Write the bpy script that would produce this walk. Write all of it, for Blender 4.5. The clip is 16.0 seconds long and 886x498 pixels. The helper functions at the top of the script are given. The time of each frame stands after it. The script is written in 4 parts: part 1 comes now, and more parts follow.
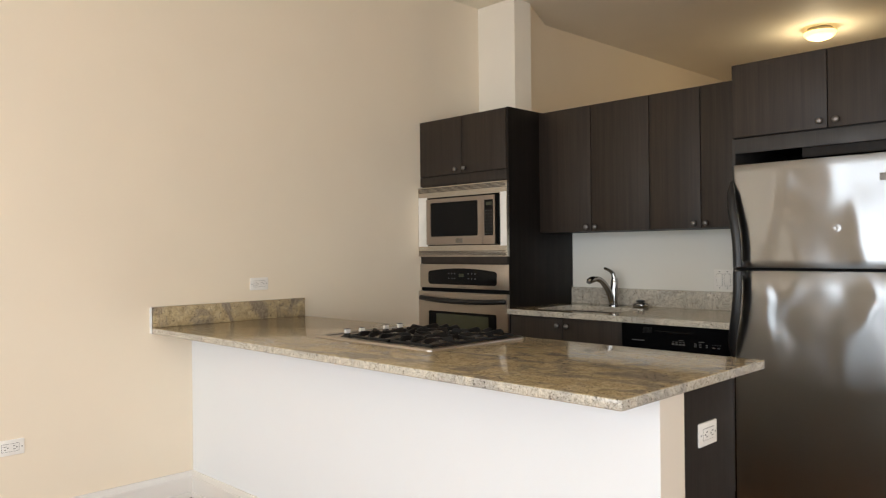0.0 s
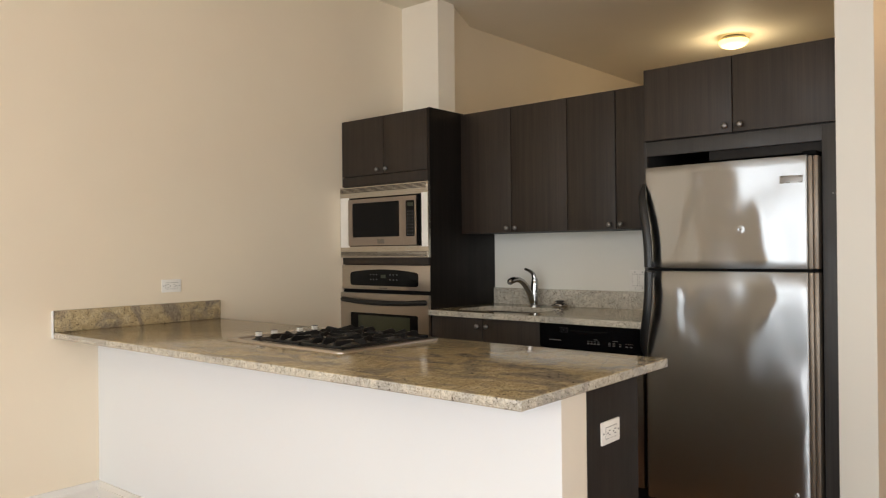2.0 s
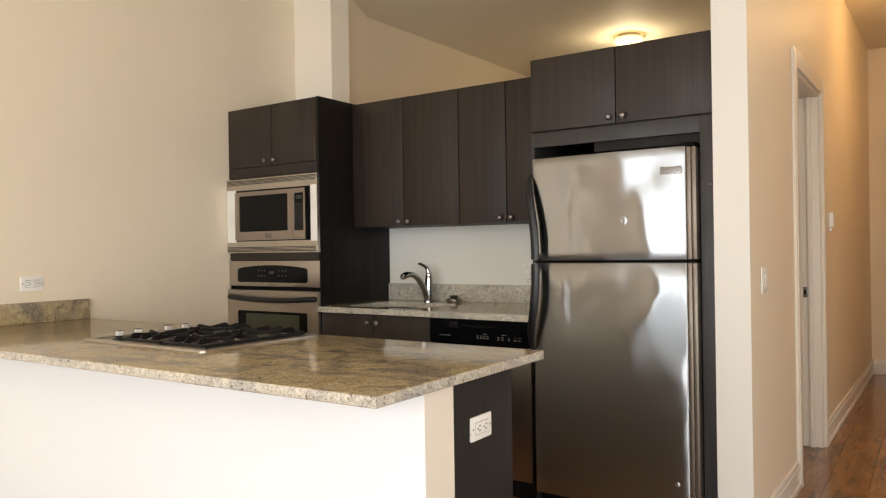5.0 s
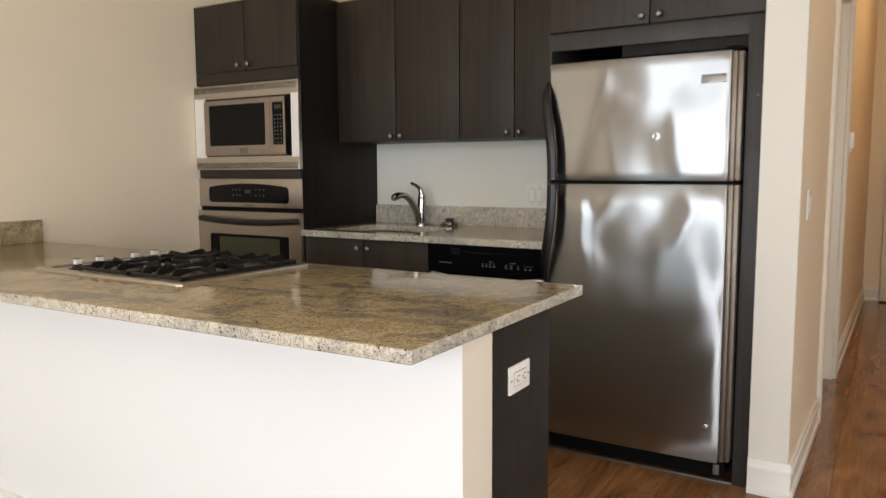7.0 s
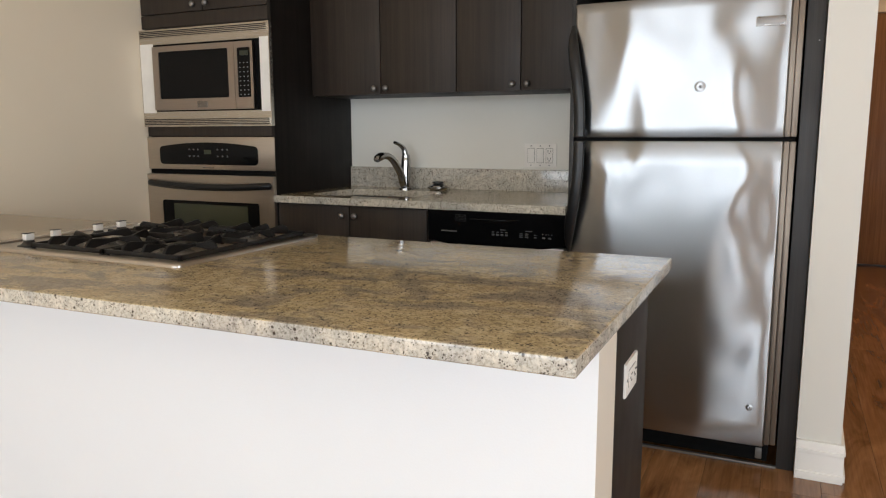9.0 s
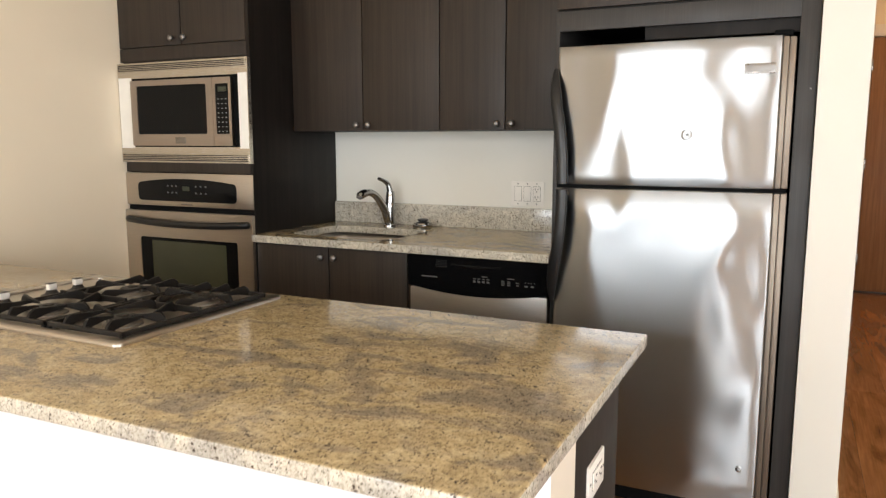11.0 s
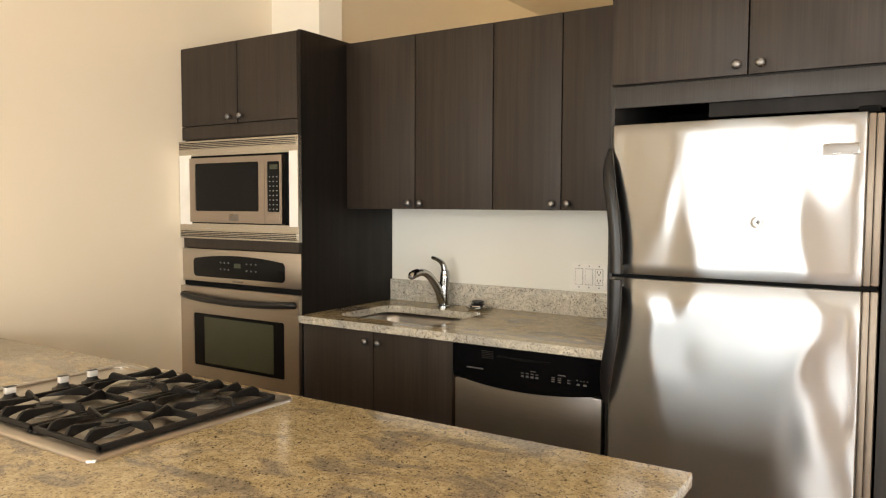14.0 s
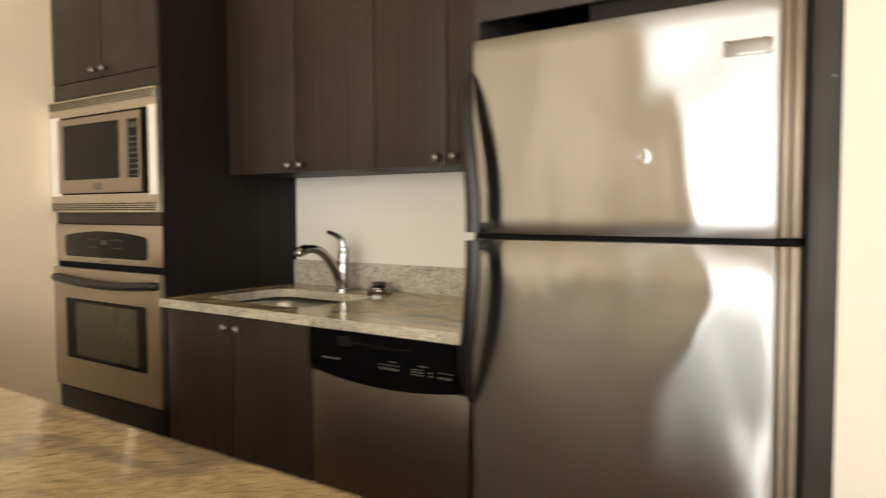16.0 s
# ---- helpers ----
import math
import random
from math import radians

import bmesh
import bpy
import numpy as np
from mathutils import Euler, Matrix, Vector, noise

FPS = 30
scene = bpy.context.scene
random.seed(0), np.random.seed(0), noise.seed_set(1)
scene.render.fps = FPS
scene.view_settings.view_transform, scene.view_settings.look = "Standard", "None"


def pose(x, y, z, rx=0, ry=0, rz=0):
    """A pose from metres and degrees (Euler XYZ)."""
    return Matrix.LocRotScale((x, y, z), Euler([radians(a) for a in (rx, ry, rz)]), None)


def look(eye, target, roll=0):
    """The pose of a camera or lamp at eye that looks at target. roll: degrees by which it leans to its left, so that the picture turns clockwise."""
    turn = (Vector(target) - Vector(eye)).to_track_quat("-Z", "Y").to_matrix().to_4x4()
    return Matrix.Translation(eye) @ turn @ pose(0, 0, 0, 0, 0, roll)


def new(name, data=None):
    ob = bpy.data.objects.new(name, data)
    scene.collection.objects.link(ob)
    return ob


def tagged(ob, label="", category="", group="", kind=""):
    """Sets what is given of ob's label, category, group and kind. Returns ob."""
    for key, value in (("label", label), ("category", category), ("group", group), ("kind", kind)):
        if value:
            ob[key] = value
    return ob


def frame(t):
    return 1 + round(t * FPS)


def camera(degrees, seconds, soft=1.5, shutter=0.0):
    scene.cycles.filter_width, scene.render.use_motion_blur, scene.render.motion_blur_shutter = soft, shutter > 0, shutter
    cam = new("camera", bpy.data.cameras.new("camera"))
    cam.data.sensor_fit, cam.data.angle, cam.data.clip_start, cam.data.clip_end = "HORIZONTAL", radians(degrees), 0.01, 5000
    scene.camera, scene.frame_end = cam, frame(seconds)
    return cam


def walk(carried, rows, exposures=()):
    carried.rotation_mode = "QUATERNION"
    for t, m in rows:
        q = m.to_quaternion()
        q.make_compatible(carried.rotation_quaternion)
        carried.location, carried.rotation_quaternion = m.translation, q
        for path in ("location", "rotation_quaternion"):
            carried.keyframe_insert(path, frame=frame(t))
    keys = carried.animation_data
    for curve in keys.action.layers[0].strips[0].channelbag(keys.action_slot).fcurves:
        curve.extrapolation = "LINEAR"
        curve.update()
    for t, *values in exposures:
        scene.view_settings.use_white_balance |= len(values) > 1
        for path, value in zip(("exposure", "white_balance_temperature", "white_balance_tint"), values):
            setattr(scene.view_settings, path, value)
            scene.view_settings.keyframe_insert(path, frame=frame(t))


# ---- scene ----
cam = camera(62.0, 16.0, soft=1.2, shutter=0.5)
PATH = [
    (0, (3.715, -4.107, 1.288), (2.296, -2.697, 1.291), -0.6),
    (0.5, (3.726, -4.088, 1.289), (2.339, -2.648, 1.292), -0.6),
    (1, (3.745, -4.065, 1.292), (2.388, -2.596, 1.295), -0.6),
    (1.5, (3.756, -4.044, 1.287), (2.432, -2.546, 1.291), -0.6),
    (2, (3.766, -4.026, 1.286), (2.474, -2.499, 1.29), -0.6),
    (2.5, (3.776, -4.001, 1.285), (2.517, -2.447, 1.289), -0.6),
    (3, (3.786, -3.979, 1.286), (2.56, -2.399, 1.289), -0.6),
    (3.5, (3.802, -3.95, 1.28), (2.608, -2.346, 1.286), -0.6),
    (4, (3.818, -3.928, 1.278), (2.653, -2.302, 1.283), -0.6),
    (6.3, (3.809, -3.736, 1.22), (2.757, -2.035, 1.174), -0.6),
    (6.5, (3.73, -3.735, 1.224), (2.683, -2.033, 1.132), -0.5),
    (7, (3.462, -3.603, 1.241), (2.431, -1.903, 1.026), -0.3),
    (7.5, (3.275, -3.449, 1.234), (2.26, -1.751, 0.937), -0.3),
    (8, (3.082, -3.423, 1.275), (2.076, -1.724, 0.957), -0.2),
    (8.5, (2.996, -3.447, 1.234), (2.072, -1.702, 0.918), -0.1),
    (8.7, (2.961, -3.443, 1.207), (2.118, -1.657, 0.89), -0.3),
    (10.8, (2.977, -3.304, 1.315), (2.149, -1.507, 1.028), 0.1),
    (11, (3.001, -3.276, 1.341), (2.149, -1.49, 1.054), -0.0),
    (11.5, (3.016, -3.236, 1.365), (2.131, -1.46, 1.115), 0.0),
    (12, (3.019, -3.199, 1.374), (2.099, -1.434, 1.171), 0.1),
    (12.5, (3.024, -3.16, 1.384), (2.06, -1.416, 1.212), 0.1),
    (13, (3.037, -3.116, 1.403), (2.029, -1.395, 1.253), 0.1),
    (13.5, (3.047, -3.063, 1.41), (2.001, -1.363, 1.279), 0.2),
    (14, (3.059, -3.015, 1.417), (1.981, -1.335, 1.294), 0.2),
    (14.5, (3.072, -2.964, 1.417), (1.962, -1.305, 1.299), 0.2),
    (15, (3.094, -2.889, 1.394), (1.966, -1.242, 1.28), 0.2),
    (15.5, (3.083, -2.635, 1.287), (1.916, -1.013, 1.193), 0.4),
    (16, (3.262, -2.245, 1.253), (2.086, -0.632, 1.145), -0.2),
]
walk(cam, [(t, look(eye, target, roll)) for t, eye, target, roll in PATH], [
    (0, -0.28, 6350, 10), (1, -0.36, 6500, 10), (2, -0.36, 6600, 10), (3.5, -0.11, 6700, 10), (4.1, -0.05, 6650, 10), (6.5, -0.02, 6600, 10), (7.2, -0.25, 6300, 10), (8.5, -0.36, 6200, 10),
    (11, 0.31, 6550, 10), (12.5, 0.33, 6850, 10), (13.5, 0.36, 7050, 10), (14.5, 0.54, 7250, 10), (15.5, 0.54, 7250, 10), (16, 0.34, 7450, 10)])

# ---- world, lights ----
world = bpy.data.worlds.new("world")
scene.world = world
world.use_nodes = True
wn, wl = world.node_tree.nodes, world.node_tree.links
sky = wn.new("ShaderNodeTexSky")
sky.sky_type, sky.sun_disc, sky.sun_elevation, sky.sun_rotation = "NISHITA", False, radians(28), radians(63.4)
wl.new(sky.outputs["Color"], wn["Background"].inputs["Color"])
wn["Background"].inputs["Strength"].default_value = 0.12
sun = new("sun", bpy.data.lights.new("sun", "SUN"))
sun.data.energy, sun.data.angle, sun.data.color = 4.0, radians(0.5), (1.0, 0.86, 0.66)
sun.matrix_world = look((10, 5, 6), (0, 0, 0))


def area_light(name, eye, target, sx, sy, watts, color):
    ob = new(name, bpy.data.lights.new(name, "AREA"))
    ob.data.shape, ob.data.size, ob.data.size_y = "RECTANGLE", sx, sy
    ob.data.energy, ob.data.color = watts, color
    ob.matrix_world = look(eye, target)
    return ob


def point_light(name, at, watts, radius, color):
    ob = new(name, bpy.data.lights.new(name, "POINT"))
    ob.data.energy, ob.data.shadow_soft_size, ob.data.color = watts, radius, color
    ob.location = at
    return ob


WIN_Y = -7.0                      # window wall
CEIL = 3.09
# The first is read off the refrigerator's reflection; the second is added, unseen
WINDOWS = ((0.72, 2.75), (3.4, 5.9))
WZ0, WZ1 = 0.12, 2.45
for (a, b), power in zip(WINDOWS, (55, 36)):
    area_light("opening_fill_light", ((a + b) / 2, WIN_Y - 0.03, (WZ0 + WZ1) / 2), ((a + b) / 2, 0, (WZ0 + WZ1) / 2), b - a - 0.14, WZ1 - WZ0 - 0.14, power * (b - a), (0.91, 0.955, 1.0))
XR = 6.2                         # far side of the living room
EAST = (-5.3, -2.9)              # unseen opening, added to light the west wall from the side
area_light("opening_fill_light", (XR + 0.03, sum(EAST) / 2, (WZ0 + WZ1) / 2), (0, sum(EAST) / 2, (WZ0 + WZ1) / 2), EAST[1] - EAST[0] - 0.14, WZ1 - WZ0 - 0.14, 105, (0.91, 0.955, 1.0))
point_light("alcove_lamp_light", (1.6, 2.42, CEIL - 0.16), 13, 0.08, (1.0, 0.80, 0.50))
point_light("hall_lamp_light", (3.95, 2.2, CEIL - 0.14), 22, 0.09, (1.0, 0.60, 0.25))

# ---- materials ----


class Nodes:
    def __init__(self, name):
        self.m = bpy.data.materials.new(name)
        self.m.use_nodes = True
        self.t = self.m.node_tree
        self.b = self.t.nodes["Principled BSDF"]

    def add(self, kind, **inputs):
        n = self.t.nodes.new(kind)
        for k, v in inputs.items():
            n.inputs[k.replace("_", " ")].default_value = v
        return n

    def link(self, a, b):
        self.t.links.new(a, b)

    def coords(self, scale=(1, 1, 1), rot=(0, 0, 0), at=(0, 0, 0)):
        g = self.add("ShaderNodeNewGeometry")
        mp = self.add("ShaderNodeMapping")
        mp.inputs["Scale"].default_value, mp.inputs["Rotation"].default_value = scale, rot
        mp.inputs["Location"].default_value = at
        self.link(g.outputs["Position"], mp.inputs["Vector"])
        return mp.outputs["Vector"]

    def noise(self, vec, scale, detail=4, rough=0.55, distort=0.0):
        n = self.add("ShaderNodeTexNoise", Scale=scale, Detail=detail, Roughness=rough, Distortion=distort)
        self.link(vec, n.inputs["Vector"])
        return n.outputs["Fac"]

    def ramp(self, fac, stops):
        r = self.add("ShaderNodeValToRGB")
        e = r.color_ramp.elements
        e[0].position, e[0].color = stops[0][0], (*stops[0][1], 1)
        e[1].position, e[1].color = stops[-1][0], (*stops[-1][1], 1)
        for p, c in stops[1:-1]:
            e.new(p).color = (*c, 1)
        self.link(fac, r.inputs["Fac"])
        return r.outputs["Color"]

    def mix(self, fac, a, b, how="MIX"):
        n = self.t.nodes.new("ShaderNodeMix")
        n.data_type, n.blend_type = "RGBA", how
        for s, v in ((n.inputs[0], fac), (n.inputs[6], a), (n.inputs[7], b)):
            if hasattr(v, "is_linked"):
                self.link(v, s)
            else:
                s.default_value = v if not isinstance(v, tuple) else (*v, 1)
        return n.outputs[2]

    def bump(self, height, strength, dist):
        n = self.add("ShaderNodeBump", Strength=strength, Distance=dist)
        self.link(height, n.inputs["Height"])
        self.link(n.outputs["Normal"], self.b.inputs["Normal"])
        return n

    def set(self, **k):
        for key, v in k.items():
            s = self.b.inputs[key.replace("_", " ")]
            if hasattr(v, "is_linked"):
                self.link(v, s)
            else:
                s.default_value = (*v, 1) if isinstance(v, tuple) and len(v) == 3 else v
        return self


def grey(v):
    return (v, v, v)


def paint(name, color, rough=0.55, mottling=0.04):
    n = Nodes(name)
    v = n.coords()
    dark = tuple(c * (1 - mottling) for c in color)
    n.set(Base_Color=n.ramp(n.noise(v, 1.3, 3), [(0.3, dark), (0.7, color)]), Roughness=rough)
    n.bump(n.noise(v, 260, 2), 0.12, 0.002)
    return n.m


def dark_wood(name, a, b, rough=0.5, axis=2, spec=0.3):
    n = Nodes(name)
    s = [38, 38, 38]
    s[axis] = 1.1
    s2 = [230, 230, 230]
    s2[axis] = 4
    oi = n.add("ShaderNodeObjectInfo")
    sh = n.add("ShaderNodeVectorMath")
    sh.operation = "MULTIPLY_ADD"
    n.link(oi.outputs["Random"], sh.inputs[0])
    sh.inputs[1].default_value = (7, 7, 7)
    g = n.add("ShaderNodeNewGeometry")
    n.link(g.outputs["Position"], sh.inputs[2])

    def at(scale):
        mp = n.add("ShaderNodeMapping")
        mp.inputs["Scale"].default_value = scale
        n.link(sh.outputs[0], mp.inputs["Vector"])
        return mp.outputs["Vector"]
    grain = n.noise(at(s), 1.0, 5, 0.6, 0.3)
    fine = n.noise(at(s2), 1.0, 2, 0.5)
    c = n.ramp(grain, [(0.30, a), (0.5, tuple((x + y) / 2 for x, y in zip(a, b))), (0.72, b)])
    c = n.mix(0.35, c, n.ramp(fine, [(0.35, grey(0.55)), (0.65, grey(1.25))]), "MULTIPLY")
    n.set(Base_Color=c, Roughness=n.ramp(n.noise(n.coords(), 5, 3), [(0.3, grey(rough - 0.05)), (0.7, grey(rough + 0.07))]), Specular_IOR_Level=spec)
    n.bump(fine, 0.12, 0.001)
    return n.m


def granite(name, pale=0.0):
    """Polished speckled stone; pale puts window light on upright faces into a greyer tone."""
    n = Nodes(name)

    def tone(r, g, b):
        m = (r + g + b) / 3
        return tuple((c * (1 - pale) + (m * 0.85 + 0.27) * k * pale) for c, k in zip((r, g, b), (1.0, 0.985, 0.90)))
    v = n.coords()
    st = n.coords((1.0, 2.1, 1.6), (0, 0, radians(24)), (1.3, 0.62, 0.4))
    broad = n.noise(st, 3.6, 5, 0.60, 1.1)
    cloud = n.noise(v, 9.0, 5, 0.66, 0.9)
    veil = n.noise(v, 24.0, 6, 0.70, 0.6)
    mid = n.noise(v, 60, 6, 0.72, 0.5)
    fine = n.noise(v, 170, 4, 0.75)
    c = n.ramp(veil, [(0.36, tone(0.37, 0.285, 0.16)), (0.5, tone(0.45, 0.355, 0.205)), (0.64, tone(0.52, 0.425, 0.27))])
    c = n.mix(n.ramp(broad, [(0.39, grey(0.85)), (0.455, grey(0.5)), (0.50, grey(0.0))]), c, tone(0.235, 0.195, 0.15))
    c = n.mix(n.ramp(cloud, [(0.34, grey(0.5)), (0.43, grey(0.0))]), c, tone(0.28, 0.235, 0.175))
    c = n.mix(0.5, c, n.ramp(mid, [(0.35, grey(0.6)), (0.47, grey(0.96)), (0.63, grey(1.22))]), "MULTIPLY")
    c = n.mix(0.6, c, n.ramp(fine, [(0.38, (0.42, 0.37, 0.32)), (0.47, grey(0.98)), (0.62, grey(1.32))]), "MULTIPLY")
    for scale, few_scale, lo, hi in ((230.0, 95, 0.515, 0.56), (120.0, 45, 0.57, 0.60)):
        vo = n.add("ShaderNodeTexVoronoi", Scale=scale, Randomness=1.0)
        n.link(v, vo.inputs["Vector"])
        few = n.ramp(n.noise(v, few_scale, 3, 0.6), [(lo, grey(0)), (hi, grey(1))])
        spot = n.mix(1.0, n.ramp(vo.outputs["Distance"], [(0.26, grey(1)), (0.42, grey(0))]), few, "MULTIPLY")
        c = n.mix(spot, c, (0.065, 0.05, 0.038))
    n.set(Base_Color=c, Roughness=n.ramp(mid, [(0.3, grey(0.08)), (0.7, grey(0.16))]), Specular_IOR_Level=0.5)
    n.bump(fine, 0.03, 0.001)
    return n.m


def steel(name, color, rough, axis=0, streak=0.10, aniso=0.0):
    n = Nodes(name)
    s = [700, 700, 700]
    s[axis] = 12
    br = n.noise(n.coords(tuple(s)), 1.0, 2, 0.5)
    n.set(Base_Color=n.mix(streak * 3, color, n.ramp(br, [(0.3, tuple(c * 0.8 for c in color)), (0.7, tuple(min(1, c * 1.12) for c in color))])), Metallic=1.0,
          Roughness=rough if aniso else n.ramp(br, [(0.3, grey(rough - 0.02)), (0.7, grey(rough + 0.02))]))
    if aniso:
        tg = n.add("ShaderNodeTangent")
        tg.direction_type, tg.axis = "RADIAL", "Z"
        n.link(tg.outputs["Tangent"], n.b.inputs["Tangent"])
        n.set(Anisotropic=aniso, Anisotropic_Rotation=0.25)
    else:
        n.bump(br, 0.02, 0.0003)
    return n.m


def door_steel(name, color):
    """Brushed sheet steel: a long upright smear, a clearer reflection, and the slow waves of thin sheet."""
    n = Nodes(name)
    bp = n.bump(n.noise(n.coords((1, 1, 0.75), at=(0.8, 0, 0.55)), 4.0, 0.6, 0.3, 0.5), 1.0, 0.019)
    tg = n.add("ShaderNodeTangent")
    tg.direction_type, tg.axis = "RADIAL", "Z"
    n.link(tg.outputs["Tangent"], n.b.inputs["Tangent"])
    n.set(Base_Color=color, Metallic=1.0, Roughness=0.32, Anisotropic=1.0, Anisotropic_Rotation=0.25)
    clear = n.add("ShaderNodeBsdfPrincipled", Metallic=1.0, Roughness=0.19, Anisotropic=0.9, Anisotropic_Rotation=0.25)
    clear.inputs["Base Color"].default_value = (*color, 1)
    n.link(tg.outputs["Tangent"], clear.inputs["Tangent"])
    n.link(bp.outputs["Normal"], clear.inputs["Normal"])
    both = n.add("ShaderNodeMixShader", Fac=0.28)
    n.link(n.b.outputs[0], both.inputs[1])
    n.link(clear.outputs[0], both.inputs[2])
    n.link(both.outputs[0], n.t.nodes["Material Output"].inputs["Surface"])
    return n.m


def plain(name, color, rough=0.4, metal=0.0, spec=0.5, emit=0.0, emit_color=None):
    n = Nodes(name)
    v = n.coords()
    n.set(Base_Color=n.ramp(n.noise(v, 9, 3), [(0.3, tuple(c * 0.9 for c in color)), (0.7, color)]), Metallic=metal, Specular_IOR_Level=spec,
          Roughness=n.ramp(n.noise(v, 30, 3), [(0.3, grey(max(0.02, rough - 0.03))), (0.7, grey(rough + 0.04))]))
    if emit:
        n.set(Emission_Color=emit_color or color, Emission_Strength=emit)
    return n.m


def floor_wood():
    n = Nodes("floor_wood")
    oi = n.add("ShaderNodeObjectInfo")
    g = n.add("ShaderNodeNewGeometry")
    sh = n.add("ShaderNodeVectorMath")
    sh.operation = "MULTIPLY_ADD"
    n.link(oi.outputs["Random"], sh.inputs[0])
    sh.inputs[1].default_value = (13, 29, 3)
    n.link(g.outputs["Position"], sh.inputs[2])

    def at(s):
        mp = n.add("ShaderNodeMapping")
        mp.inputs["Scale"].default_value = s
        n.link(sh.outputs[0], mp.inputs["Vector"])
        return mp.outputs["Vector"]
    c = n.ramp(n.noise(at((9, 1.8, 9)), 1.0, 6, 0.6, 1.2), [(0.28, (0.11, 0.045, 0.018)), (0.47, (0.25, 0.115, 0.045)), (0.70, (0.36, 0.18, 0.078))])
    c = n.mix(0.5, c, n.ramp(n.noise(at((120, 4, 120)), 1.0, 2), [(0.3, grey(0.62)), (0.7, grey(1.2))]), "MULTIPLY")
    c = n.mix(0.5, c, n.ramp(oi.outputs["Random"], [(0.0, grey(0.75)), (1.0, grey(1.25))]), "MULTIPLY")
    kn = n.add("ShaderNodeTexVoronoi", Scale=1.0)
    n.link(at((7, 3, 7)), kn.inputs["Vector"])
    c = n.mix(n.ramp(kn.outputs["Distance"], [(0.05, grey(0.85)), (0.13, grey(0))]), c, (0.03, 0.012, 0.006))
    n.set(Base_Color=c, Roughness=n.ramp(n.noise(n.coords(), 6, 3), [(0.3, grey(0.10)), (0.7, grey(0.18))]))
    n.bump(n.noise(at((120, 4, 120)), 1.0, 2), 0.04, 0.001)
    return n.m


M_WALL = paint("cream_wall_paint", (0.85, 0.745, 0.585), 0.5)
M_WHITE = paint("white_paint", (0.81, 0.83, 0.84), 0.45, 0.02)
M_TRIM = paint("white_trim_paint", (0.82, 0.79, 0.74), 0.3, 0.02)
M_COLUMN = paint("column_paint", (0.90, 0.83, 0.71), 0.5)
M_WALLEND = paint("pale_wall_end", (0.70, 0.675, 0.61), 0.5, 0.03)
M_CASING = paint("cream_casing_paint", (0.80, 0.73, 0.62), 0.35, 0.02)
M_CEIL = paint("ceiling_paint", (0.87, 0.80, 0.655), 0.7)
M_SPLASHWALL = paint("backsplash_white_paint", (0.83, 0.815, 0.745), 0.4, 0.02)
M_DARK = dark_wood("dark_stained_wood", (0.0165, 0.0112, 0.008), (0.035, 0.0243, 0.0172), 0.47, spec=0.36)
# Darker copy of the stained wood: shade on sides and bodies is painted in
M_SHADEDSIDE = dark_wood("shaded_panel_wood", (0.006, 0.0045, 0.0035), (0.014, 0.0105, 0.0085), spec=0.2)
M_ENCL = dark_wood("charcoal_panel", (0.024, 0.022, 0.0205), (0.034, 0.031, 0.029), 0.45, spec=0.4)
M_PENEND = dark_wood("dark_end_panel", (0.0175, 0.0155, 0.0145), (0.027, 0.024, 0.0225), spec=0.22)
M_GRANITE = granite("granite")
# Upstand copy of the granite, with window light in its paler colour
M_LITUPSTAND = granite("lit_upstand_granite", 0.75)
# Copy for the slab sides, lightened as though lit by the windows
M_LITEDGE = granite("lit_granite_edge", 0.65)
M_FRIDGE = door_steel("fridge_steel", (0.40, 0.41, 0.42))
M_STEEL = steel("brushed_steel", (0.49, 0.44, 0.385), 0.30, 0, aniso=0.6)
M_MWSTEEL = steel("microwave_steel", (0.395, 0.34, 0.30), 0.30, 0, aniso=0.6)
M_KIT = steel("trim_kit_steel", (0.54, 0.50, 0.44), 0.26, 0)
M_EDGE = plain("fridge_edge", (0.20, 0.165, 0.132), 0.36, 0.7)
M_BASIN = steel("sink_steel", (0.40, 0.385, 0.36), 0.34, 0)
M_COOK = steel("cooktop_steel", (0.50, 0.455, 0.40), 0.31, 0, aniso=0.3)
M_SATIN = plain("satin_trim", (0.90, 0.88, 0.84), 0.4, 0.25)
M_SLOTDARK = plain("vent_slot", (0.036, 0.030, 0.025), 0.6, spec=0.2)
M_CHROME = plain("chrome", (0.47, 0.46, 0.45), 0.12, 1.0)
M_KNOB = plain("brushed_nickel", (0.27, 0.26, 0.25), 0.48, 1.0)
M_SHADOWLINE = plain("plate_shadow_line", (0.20, 0.185, 0.165), 0.5)
M_DWSTEEL = steel("dishwasher_steel", (0.44, 0.415, 0.385), 0.30, 0, aniso=0.6)
M_BLACK = plain("black_plastic", (0.009, 0.009, 0.0095), 0.32, spec=0.4)
M_BLACKGLOSS = plain("black_gloss", (0.004, 0.004, 0.0043), 0.10, spec=0.16)
M_IRON = plain("cast_iron", (0.012, 0.0105, 0.0095), 0.42, spec=0.22)
# Black rubber; in gaps and on inner panels its black stands in for shade
M_RUBBERGAP = plain("rubber_gap_shade", (0.004, 0.004, 0.004), 0.8, spec=0.1)
M_OVENGLASS = plain("oven_glass", (0.048, 0.052, 0.030), 0.08, 0.0, 0.7)
M_PLATE = plain("white_plastic", (0.90, 0.875, 0.82), 0.35)
M_SLOT = plain("outlet_slot", (0.05, 0.045, 0.04), 0.6)
M_MARK = plain("grey_print", (0.10, 0.10, 0.10), 0.5)
M_LCD = plain("display_green", (0.03, 0.034, 0.02), 0.3, emit=0.007, emit_color=(0.3, 0.5, 0.1))
